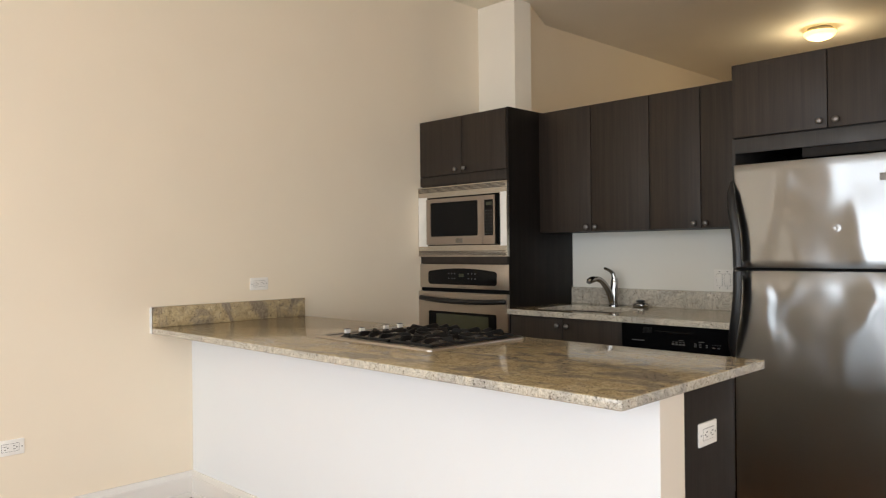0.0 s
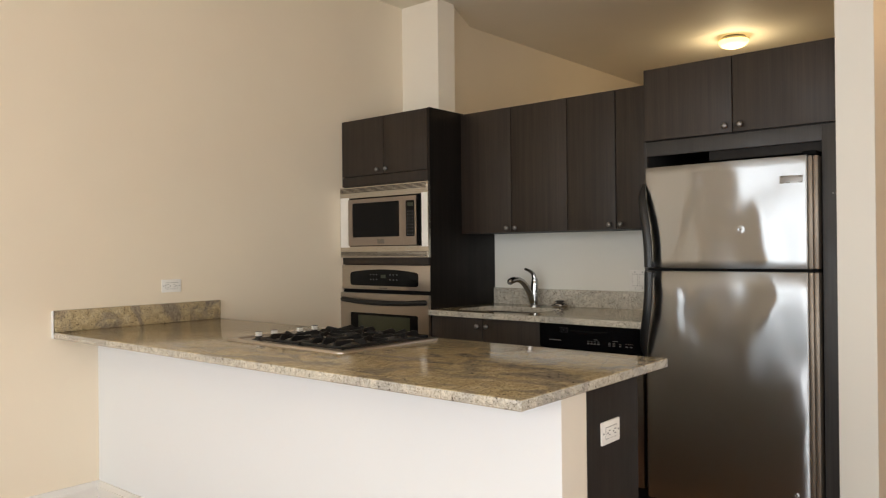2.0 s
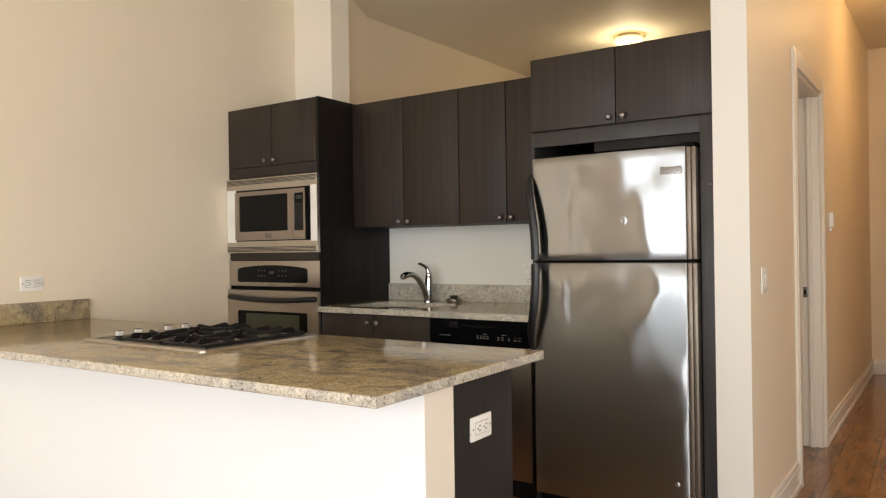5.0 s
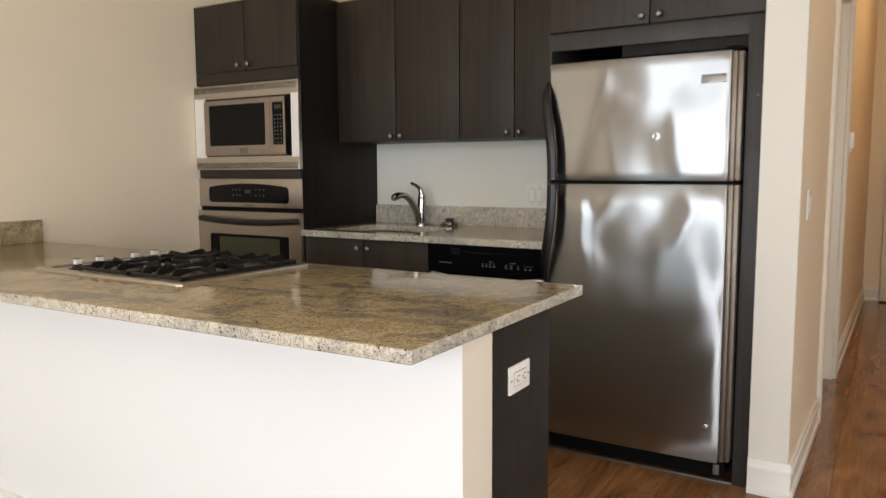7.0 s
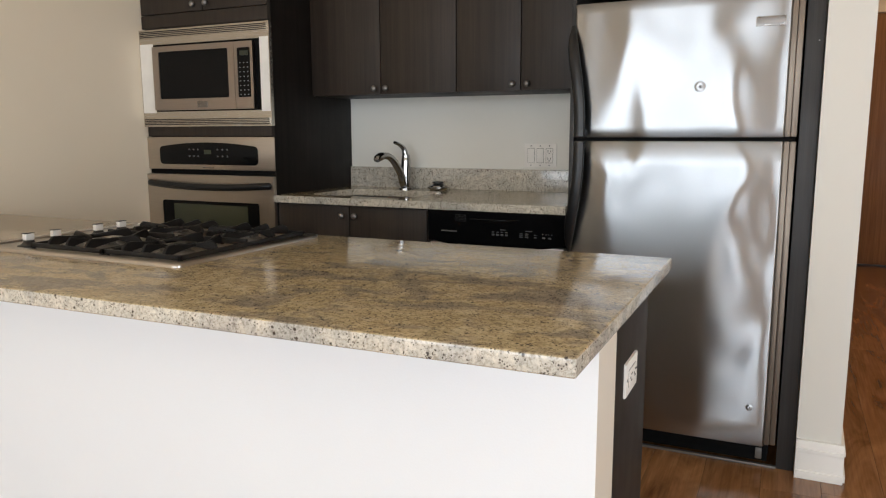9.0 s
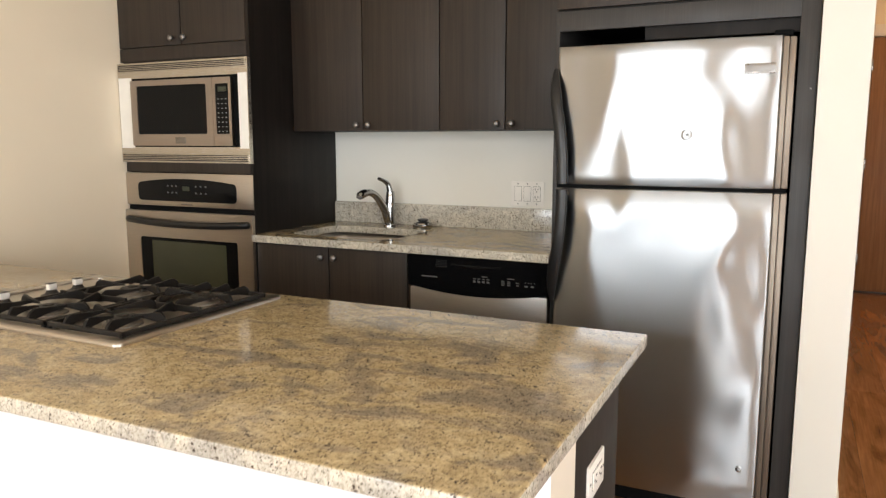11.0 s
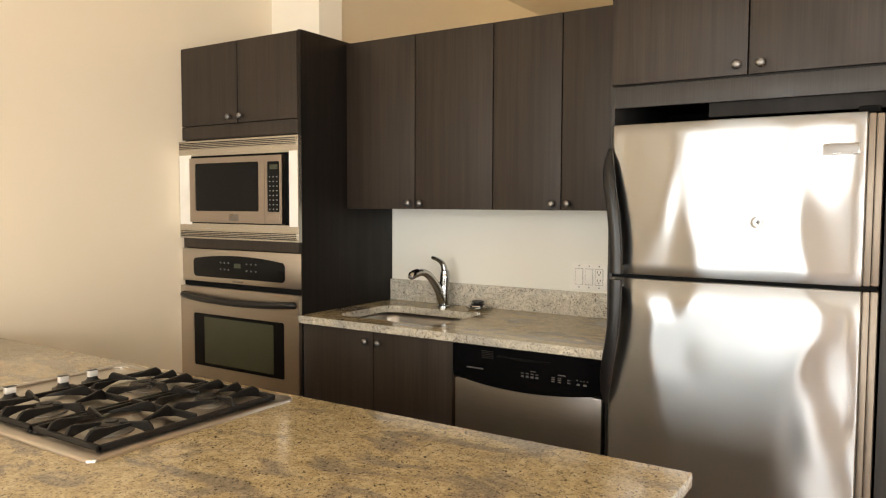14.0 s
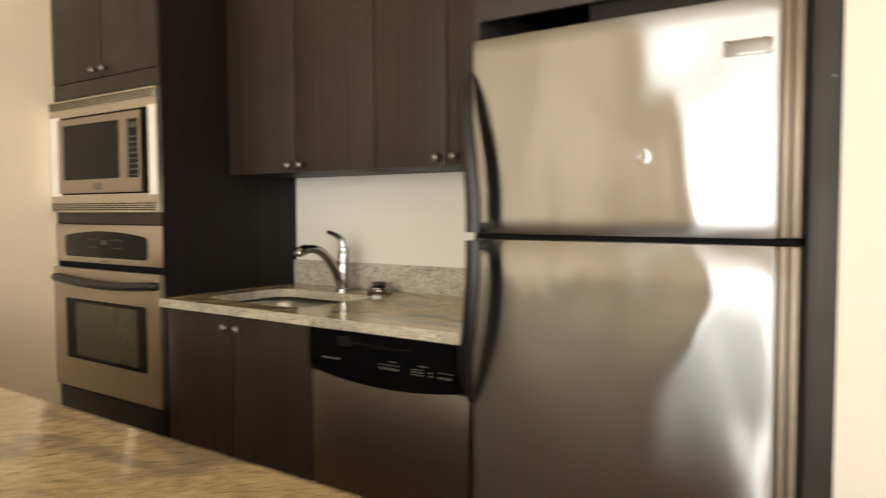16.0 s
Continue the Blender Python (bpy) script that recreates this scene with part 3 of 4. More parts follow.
cab_door(encl, 2.190, 1.806, 2.617, 2.157, FY, (2.586, 1.838))
cab_door(encl, 2.617, 1.806, 3.042, 2.157, FY, (2.653, 1.838))

part("screw_cap", lathe([(0.0026, 0.0), (0.0024, 0.0007), (0.0, 0.0009)], (3.026, FY - 0.0002, 1.508), "-Y", 12), M_KEY, encl, "tiny pale screw cap")

# ---- counters ----
CT = 0.926


def counter_with_hole(x0, y0, x1, y1, z0, z1, hole, r):
    inner = outline(*hole, r, 6)
    outer = []
    for k, (x, y) in enumerate(inner):
        q = k // 7
        corner = ((x1, y0), (x1, y1), (x0, y1), (x0, y0))[q]
        t = k % 7
        if t < 3:
            outer.append(((corner[0], y) if q in (1, 3) else (x, corner[1])) if t < 2 else corner)
        elif t == 3:
            outer.append(corner)
        else:
            outer.append(((x, corner[1]) if q in (1, 3) else (corner[0], y)) if t > 4 else corner)
    bm = plate_with_hole(outer, inner, -z1, -z0)
    bmesh.ops.remove_doubles(bm, verts=bm.verts[:], dist=1e-5)
    bm = moved(bm, Matrix(((1, 0, 0, 0), (0, 0, 1, 0), (0, -1, 0, 0), (0, 0, 0, 1))))
    bmesh.ops.recalc_face_normals(bm, faces=bm.faces[:])
    return bm


SINK = (0.915, -0.562, 1.45, -0.165)
wt = thing("sink_worktop", (1.5, -0.3, CT - 0.032), "polished beige speckled granite worktop along the back wall", "worktop")
lighten_sides(part("slab", counter_with_hole(0.799, -0.662, 2.188, KB, CT - 0.032, CT, SINK, 0.075), M_GRANITE, wt, smooth=20))
part("backsplash", box(0.799, KB - 0.022, CT, 2.188, KB - 0.001, CT + 0.106, 0.002), M_LITUPSTAND, wt, "speckled granite upstand with window light painted pale grey")

sink = thing("sink", (1.185, -0.37, CT - 0.22), "undermounted stainless steel sink bowl", "sink")
x0, y0, x1, y1 = SINK
bm = bmesh.new()
rings = []
for z, g in ((CT - 0.033, -0.004), (CT - 0.06, 0.004), (CT - 0.18, 0.012), (CT - 0.205, 0.04)):
    rings.append([bm.verts.new((x, y, z)) for x, y in outline(x0 + g, y0 + g, x1 - g, y1 - g, 0.075, 6)])
for a, b in zip(rings, rings[1:]):
    for k in range(len(a)):
        j = (k + 1) % len(a)
        bm.faces.new((a[k], b[k], b[j], a[j]))
bm.faces.new(rings[-1])
bmesh.ops.recalc_face_normals(bm, faces=bm.faces[:])
bowl = part("bowl", bm, M_BASIN, sink)
so = bowl.modifiers.new("thick", "SOLIDIFY")
so.thickness, so.offset = 0.0015, 1
part("drain", lathe([(0, 0.004), (0.03, 0.004), (0.04, 0.001), (0.041, -0.004)], (1.185, -0.37, CT - 0.204), "Z", 24), M_CHROME, sink)

pen = thing("peninsula", (1.3, -2.0, 0), "white painted half wall with dark wooden cabinets under a granite top", "kitchen peninsula")
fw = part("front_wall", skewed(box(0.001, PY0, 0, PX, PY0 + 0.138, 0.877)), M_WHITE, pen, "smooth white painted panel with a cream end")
# The +x end takes the cream colour, every other face stays white
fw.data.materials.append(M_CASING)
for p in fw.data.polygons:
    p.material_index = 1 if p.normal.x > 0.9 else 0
part("end_panel", box(PX - 0.022, PY0 + 0.139, 0, PX - 0.002, PY1, 0.877, 0.001), M_PENEND, pen, "charcoal wooden end panel")
part("body", box(0.003, PY0 + 0.139, 0.1, PX - 0.023, PY1 - 0.021, 0.877), M_SHADEDSIDE, pen)
part("toe_kick", box(0.003, PY0 + 0.139, 0, PX - 0.023, PY1 - 0.08, 0.099), M_BLACK, pen)
xs = [0.72, 1.2, 1.68, 2.16, PX - 0.023]
for a, b in zip(xs, xs[1:]):
    part("door", box(a + 0.002, PY1 - 0.02, 0.11, b - 0.002, PY1 - 0.001, 0.87, 0.0016), M_DARK, pen)
PT = 0.908
pt = thing("peninsula_worktop", (1.36, -2.05, PT - 0.030), "polished beige speckled granite worktop on the peninsula", "worktop")
top = box(0.001, -2.49, PT - 0.030, 2.718, -1.60, PT, 0.004, 3)
for v in top.verts:
    if v.co.y < -2.4:
        v.co.y -= 0.03 * (1 - v.co.x / 2.718)
lighten_sides(part("slab", top, M_GRANITE, pt))
part("side_splash", box(0.001, -2.517, PT, 0.024, -1.60, PT + 0.105, 0.002), M_GRANITE, pt)
part("splash_edge", box(0.0005, -2.525, PT - 0.029, 0.02, -2.521, PT + 0.103, 0.001), M_WHITE, pt)


# ---- built-in appliances ----
mw = thing("microwave_oven", (0.38, -0.66, 1.25), "stainless built-in microwave oven with dark glass and trim kit", "microwave")
KY = FY - 0.018
KZ = [(0.002, 1.245), (0.797, 1.245), (0.797, 1.713), (0.002, 1.713)]
part("trim_frame", plate_with_hole(KZ, [(0.093, 1.318), (0.742, 1.318), (0.742, 1.640), (0.093, 1.640)], KY, FY + 0.002), M_KIT, mw)
part("left_strip", slab([(0.006, 1.312), (0.092, 1.312), (0.092, 1.645), (0.006, 1.645)], KY - 0.0015, KY - 0.0003), M_SATIN, mw, "bright satin side strip")
part("right_strip", slab([(0.743, 1.312), (0.793, 1.312), (0.793, 1.645), (0.743, 1.645)], KY - 0.0015, KY - 0.0003), M_SATIN, mw)
for z0 in (1.250, 1.672):
    g = part("grille", box(0.008, KY - 0.004, z0, 0.790, KY - 0.0003, z0 + 0.036, 0.001), M_KIT, mw)
    for k in range(4):
        s = part("slot", box(0.012, KY - 0.0055, z0 + 0.0035 + k * 0.008, 0.786, KY - 0.0042, z0 + 0.0080 + k * 0.008), M_SLOTDARK, g, "dark vent slot", 0)
        s.matrix_parent_inverse = Matrix()
MY = FY - 0.033
part("body", box(0.094, MY + 0.022, 1.320, 0.740, FY + 0.021, 1.638), M_RUBBERGAP, mw)
part("door", plate_with_hole(outline(0.097, 1.324, 0.604, 1.629, 0.005, 3), outline(0.137, 1.378, 0.567, 1.603, 0.008, 3), MY, MY + 0.021), M_MWSTEEL, mw)
part("window", box(0.136, MY + 0.004, 1.377, 0.568, MY + 0.018, 1.604), M_BLACKGLOSS, mw, "dark glass window")
part("control_panel", plate_with_hole(outline(0.606, 1.324, 0.712, 1.629, 0.005, 3), outline(0.622, 1.377, 0.697, 1.601, 0.004, 3), MY, MY + 0.021), M_MWSTEEL, mw)
kp = part("keypad", box(0.621, MY + 0.003, 1.376, 0.698, MY + 0.018, 1.602), M_BLACKGLOSS, mw)
for r in range(8):
    for c in range(3):
        k = part("key", box(0.633 + c * 0.022, MY + 0.0012, 1.387 + r * 0.0205, 0.639 + c * 0.022, MY + 0.0029, 1.391 + r * 0.0205), M_KEY, kp, smooth=0)
        k.matrix_parent_inverse = Matrix()
k = part("display", box(0.637, MY + 0.0012, 1.566, 0.685, MY + 0.0029, 1.587), M_LCD, kp, "dim green display", 0)
k.matrix_parent_inverse = Matrix()
part("open_button", slab(outline(0.623, 1.331, 0.698, 1.365, 0.006, 4), MY - 0.002, MY - 0.0003, 0.001), M_MWSTEEL, mw)
part("badge", merged(slab(outline(0.373, 1.334, 0.435, 1.364, 0.003, 3), MY - 0.003, MY - 0.0003, 0.001), slab(outline(0.379, 1.347, 0.429, 1.360, 0.002, 3), MY - 0.0045, MY - 0.0031, 0.0005)), M_BADGE, mw)

oven = thing("wall_oven", (0.39, -0.66, 0.46), "stainless built-in wall oven with black handle and dark window", "oven")
OY = FY - 0.006
OX0, OX1 = 0.001, 0.795
part("fascia", box(OX0, OY, 1.036, OX1, FY - 0.0005, 1.194, 0.004), M_STEEL, oven)
pan = part("control_panel", slab(outline(0.085, 1.060, 0.700, 1.150, 0.022, 6, 0.018), OY - 0.003, OY - 0.0003, 0.001), M_BLACKGLOSS, oven, "black glass control panel")
for cx in (0.275, 0.302, 0.329, 0.452, 0.482, 0.512):
    for cz in (1.098, 1.130):
        k = part("key", box(cx + 0.002, OY - 0.0042, cz, cx + 0.011, OY - 0.0031, cz + 0.007), M_MARK, pan, smooth=0)
        k.matrix_parent_inverse = Matrix()
k = part("display", box(0.375, OY - 0.0042, 1.112, 0.418, OY - 0.0031, 1.132), M_LCD, pan, "dim green clock display", 0)
k.matrix_parent_inverse = Matrix()
part("badge", box(0.36, OY - 0.002, 1.043, 0.43, OY - 0.0003, 1.049), M_BADGE, oven)
part("vent_gap", box(OX0 + 0.012, OY + 0.004, 1.012, OX1 - 0.006, FY - 0.0005, 1.035), M_RUBBERGAP, oven)
n_in = outline(0.096, 0.625, 0.705, 0.882, 0.012, 6)
part("oven_door", plate_with_hole(outline(OX0, 0.500, OX1, 1.011, 0.006, 6), n_in, OY - 0.014, FY - 0.0005), M_STEEL, oven)
part("window_border", plate_with_hole(n_in, outline(0.165, 0.640, 0.635, 0.866, 0.006, 6), OY - 0.011, OY + 0.003), M_BLACKGLOSS, oven)
part("window", box(0.160, OY - 0.009, 0.635, 0.640, OY + 0.003, 0.871), M_OVENGLASS, oven, "dark greenish oven glass")
hy = OY - 0.014
part("handle", tube(smooth_path([(0.030, hy + 0.004, 0.966), (0.048, hy - 0.014, 0.966), (0.20, hy - 0.024, 0.957), (0.40, hy - 0.028, 0.953), (0.60, hy - 0.024, 0.957), (0.750, hy - 0.014, 0.966), (0.768, hy + 0.004, 0.966)], 6), 0.0165, 14), M_BLACK, oven, "bowed black handle")
part("bottom_vent", box(OX0 + 0.02, OY - 0.008, 0.40, OX1 - 0.01, FY - 0.0005, 0.492, 0.003), M_BLACK, oven, "black bottom vent")

dw = thing("dishwasher", (1.9, -0.63, 0), "stainless dishwasher with black control panel under the worktop", "dishwasher")
DX0, DX1, DY = 1.601, 2.187, -0.654
part("body", box(DX0 + 0.004, -0.61, 0.05, DX1 - 0.004, KB, 0.886), M_BLACK, dw)
bm = bmesh.new()
prof = [(DY + 0.010, 0.766), (DY - 0.010, 0.768), (DY - 0.0145, 0.79), (DY - 0.0155, 0.82), (DY - 0.0155, 0.852), (DY - 0.0155, 0.876), (DY - 0.0145, 0.892), (-0.611, 0.892), (-0.611, 0.766)]
N = 14
cols = []
for i in range(N + 1):
    u = i / N
    sag = -0.028 * (1 - (2 * u - 1) ** 2)
    cols.append([bm.verts.new((DX0 + (DX1 - DX0) * u, y, z + (sag if z < 0.775 else 0))) for y, z in prof])
for a, b in zip(cols, cols[1:]):
    for k in range(len(prof)):
        j = (k + 1) % len(prof)
        bm.faces.new((a[k], a[j], b[j], b[k]))
bm.faces.new(cols[0])
bm.faces.new(cols[-1])
bmesh.ops.recalc_face_normals(bm, faces=bm.faces[:])
pan = part("control_panel", bm, M_BLACKGLOSS, dw, "black glossy control panel")
MARKS = [(1.662, 0.070, 0.806, 0.005), (1.925, 0.022, 0.822, 0.003), (2.030, 0.028, 0.822, 0.003)]
MARKS += [(cx, 0.011, 0.799, 0.007) for cx in (1.888, 1.907, 1.926, 1.945)] + [(cx, 0.011, 0.812, 0.003) for cx in (1.888, 1.907, 1.926, 1.945)]
MARKS += [(cx, 0.013, zz, 0.003) for cx in (2.006, 2.030) for zz in (0.797, 0.804, 0.811)] + [(2.066, 0.010, 0.808, 0.003), (2.066, 0.010, 0.798, 0.004)]
MARKS += [(cx, 0.012, 0.797, 0.006) for cx in (2.100, 2.124)] + [(cx, 0.004, 0.812, 0.003) for cx in (2.100, 2.113, 2.124, 2.137)]
for cx, w, cz, ch in MARKS:
    k = part("mark", box(cx, DY - 0.0170, cz, cx + w, DY - 0.0157, cz + ch), M_MARK, pan, smooth=0)
    k.matrix_parent_inverse = Matrix()
k = part("handle", tube(smooth_path([(1.78, DY - 0.008, 0.868), (1.82, DY - 0.014, 0.860), (1.90, DY - 0.016, 0.855), (1.98, DY - 0.014, 0.860), (2.02, DY - 0.008, 0.868)], 5), 0.005, 10), M_BLACKGLOSS, pan)
k.matrix_parent_inverse = Matrix()
for i in range(5):
    k = part("vent_slat", box(1.725, DY - 0.0172, 0.850 + i * 0.0062, 1.775, DY - 0.0156, 0.853 + i * 0.0062, 0.0005, 1), M_BLACK, pan)
    k.matrix_parent_inverse = Matrix()
k = part("handle_lip", box(1.79, DY - 0.0200, 0.857, 1.945, DY - 0.0150, 0.864, 0.0022), M_BLACKGLOSS, pan)
k.matrix_parent_inverse = Matrix()
part("door", box(DX0 + 0.002, DY - 0.004, 0.115, DX1 - 0.002, -0.611, 0.758, 0.005), M_DWSTEEL, dw, "brushed steel door")
part("toe_kick", box(DX0, -0.56, 0.0, DX1, -0.545, 0.1), M_BLACK, dw)

# ---- refrigerator ----
fr = thing("refrigerator", (2.59, -0.33, 0), "stainless top-freezer refrigerator with bowed black handles", "refrigerator")
RX0, RX1 = 2.216, 2.962
part("body", box(RX0 + 0.006, -0.60, 0.03, RX1 - 0.006, KB - 0.04, 1.67, 0.004), M_BLACK, fr)


def fridge_door(z0, z1, name):
    """Slightly crowned steel skin that wraps back at both edges."""
    bm = bmesh.new()
    prof = [(RX0, -0.608), (RX0, -0.672)]
    for k in range(5):
        a = radians(90 * k / 4)
        prof.append((RX0 + 0.012 - 0.012 * math.cos(a), -0.676 - 0.012 * math.sin(a)))
    for k in range(1, 24):
        u = k / 24
        prof.append((RX0 + 0.012 + (RX1 - RX0 - 0.042) * u, -0.688 - 0.004 * (1 - (2 * u - 1) ** 2)))
    for k in range(7):
        a = radians(90 * k / 6)
        prof.append((RX1 - 0.030 + 0.008 * math.sin(a), -0.680 - 0.008 * math.cos(a)))
    prof.append((RX1 - 0.022, -0.608))
    rows = []
    for i, (z, inset) in enumerate([(z0, 0.003), (z0 + 0.003, 0.0)] + [(z0 + (z1 - z0) * k / 12, 0.0) for k in range(1, 12)] + [(z1 - 0.003, 0.0), (z1, 0.003)]):
        cx, cy = (RX0 + RX1) / 2, -0.60
        rows.append([bm.verts.new((x + (cx - x) * inset * 2, y + (inset if y < -0.65 else 0), z)) for x, y in prof])
    for a, b in zip(rows, rows[1:]):
        for k in range(len(prof) - 1):
            bm.faces.new((a[k], a[k + 1], b[k + 1], b[k]))
        bm.faces.new((a[-1], a[0], b[0], b[-1]))
    bm.faces.new(rows[0])
    bm.faces.new(rows[-1])
    bmesh.ops.recalc_face_normals(bm, faces=bm.faces[:])
    return part(name, bm, M_FRIDGE, fr, smooth=50)


fz = fridge_door(1.1915, 1.672, "freezer_door")
fd = fridge_door(0.094, 1.1785, "refrigerator_door")
part("gasket", box(RX0 + 0.008, -0.672, 1.1790, RX1 + 0.012, -0.609, 1.1910), M_RUBBERGAP, fr)
part("hinge_cover", box(RX1 - 0.05, -0.655, 1.673, RX1 + 0.005, -0.56, 1.692, 0.006), M_RUBBERGAP, fr)
for ez0, ez1 in ((0.10, 1.1775), (1.1925, 1.668)):
    part("edge_trim", merged(box(RX1 - 0.0215, -0.681, ez0, RX1 - 0.004, -0.609, ez1, 0.004), box(RX1 - 0.0035, -0.674, ez0, RX1 + 0.016, -0.609, ez1, 0.005)), M_EDGE, fr, "bronze tinted door edge")


def fridge_handle(parent, ztip, zend):
    """Flat bowed grip: slim at the tip, widest and proudest by the split."""
    u = [0.0, 0.12, 0.3, 0.5, 0.72, 0.9, 1.0]
    path = [(RX0 - 0.004 + dx, -0.690 - dy, ztip + (zend - ztip) * k) for k, dx, dy in zip(u, (0.0, 0.005, 0.015, 0.030, 0.040, 0.043, 0.043), (0.0, 0.022, 0.038, 0.046, 0.048, 0.048, 0.048))]
    k = part("handle", tube(smooth_path(path, 5), [0.008 + 0.013 * min(1, i / 8) for i in range(31)], 16, 0.6, (0, 1, 0)), M_BLACK, parent, "bowed black plastic handle", 60)
    k.matrix_parent_inverse = Matrix()
    s = part("handle_mount", box(RX0 + 0.02, -0.735, min(zend, zend + (ztip - zend) * 0.06), RX0 + 0.052, -0.69, max(zend, zend + (ztip - zend) * 0.06), 0.004), M_BLACK, parent)
    s.matrix_parent_inverse = Matrix()


fridge_handle(fz, 1.595, 1.196)
fridge_handle(fd, 0.760, 1.176)
k = part("badge", box(2.832, -0.6945, 1.556, 2.924, -0.684, 1.588, 0.002), M_BADGE, fz, "small metal nameplate")
k.matrix_parent_inverse = Matrix()
k = part("badge_plate", box(2.838, -0.6960, 1.561, 2.918, -0.6947, 1.583, 0.001), M_KNOB, fz)
k.matrix_parent_inverse = Matrix()
k = part("dent", lathe([(0.0, 0.0018), (0.005, 0.0019), (0.009, 0.0027), (0.013, 0.0024), (0.020, 0.0011), (0.030, 0.0)], (2.664, -0.6905, 1.365), "-Y", 24), M_FRIDGE, fz, "small dented spot")
k.matrix_parent_inverse = Matrix()
k = part("dent_mark", lathe([(0.0035, 0.0), (0.0028, 0.0012), (0.0, 0.0014)], (2.665, -0.6924, 1.365), "-Y", 12), M_MARK, fz, "small dark dot in the dent")
k.matrix_parent_inverse = Matrix()
k = part("dent", lathe([(0.0, 0.0008), (0.003, 0.0008), (0.005, 0.0028), (0.008, 0.0024), (0.013, 0.0)], (2.885, -0.6885, 0.235), "-Y", 20), M_FRIDGE, fd, "small dented spot")
k.matrix_parent_inverse = Matrix()
part("kick_plate", box(RX0 + 0.01, -0.635, 0.02, RX1 - 0.008, -0.601, 0.091, 0.003), M_RUBBERGAP, fr)
part("roller_bracket", box(RX1 - 0.048, -0.643, 0.030, RX1 - 0.026, -0.636, 0.072, 0.002), M_STRIP, fr, "bare metal roller bracket")
tagged(setting("floor_trim", box(2.206, -0.645, 0.0, 2.985, -0.628, 0.010, 0.003), M_STRIP, "grey metal strip in front of the refrigerator", "trim"))

# ---- cooktop ----
ck = thing("cooktop", (1.35, -1.93, PT), "stainless four-burner gas cooktop with black iron grates", "cooktop")
CX0, CX1, CY0, CY1 = 0.985, 1.725, -2.205, -1.64
z = PT + 0.0003
tray = plate_with_hole(outline(CX0, CY0, CX1, CY1, 0.02, 6), outline(CX0 + 0.035, CY0 + 0.03, CX1 - 0.03, CY1 - 0.03, 0.03, 6), -0.009, 0.0)
tray.verts.ensure_lookup_table()
rim = set(tray.verts[:28])
bmesh.ops.bevel(tray, geom=[e for e in tray.edges if all(v in rim for v in e.verts)], offset=0.006, segments=3, profile=0.5, affect="EDGES")
part("tray", lying(tray, z), M_COOK, ck)
part("pan", lying(slab(outline(CX0 + 0.034, CY0 + 0.029, CX1 - 0.029, CY1 - 0.029, 0.03, 6), -0.004, 0.0), z), M_COOK, ck)
for y in (-2.130, -2.048, -1.908, -1.824):
    k = part("knob", merged(lathe([(0.029, 0.0), (0.029, 0.003), (0.020, 0.006), (0.015, 0.011), (0.013, 0.016)], (1.125, y, z + 0.004), "Z", 24)), M_BLACK, ck)
    g = part("grip", box(1.1175, y - 0.013, z + 0.0205, 1.1325, y + 0.013, z + 0.038, 0.003), M_SATIN, k, "chrome knob grip")
    g.matrix_parent_inverse = Matrix()
    g = part("pointer", box(1.1168, y - 0.0138, z + 0.0383, 1.1332, y + 0.0138, z + 0.0400, 0.0008), M_BLACK, k)
    g.matrix_parent_inverse = Matrix()
BURN = [(x, y) for x in (1.315, 1.577) for y in (-2.060, -1.795)]
for x, y in BURN:
    b = part("burner", lathe([(0.047, 0.0), (0.046, 0.003), (0.039, 0.006), (0.037, 0.008), (0.026, 0.008)], (x, y, z + 0.004), "Z", 32), M_CROWN, ck)
    teeth = [lathe([(0.029, 0.0), (0.031, 0.0075), (0.028, 0.008)], (x, y, z + 0.0122), "Z", 28)]
    for k in range(18):
        t = Matrix.Translation((x, y, 0)) @ Matrix.Rotation(2 * math.pi * k / 18, 4, "Z")
        teeth.append(moved(box(0.0295, -0.0030, z + 0.0124, 0.0362, 0.0030, z + 0.0196, 0.0008, 1), t))
    c = part("crown", merged(*teeth), M_CROWN, b, "grey notched burner crown")
    c.matrix_parent_inverse = Matrix()
    c = part("cap", lathe([(0.031, 0.0), (0.0335, 0.0015), (0.032, 0.004), (0.023, 0.0055), (0.015, 0.0053), (0.0125, 0.0080), (0.0, 0.0085)], (x, y, z + 0.0202), "Z", 28), M_IRON, b, "black iron burner cap")
    c.matrix_parent_inverse = Matrix()


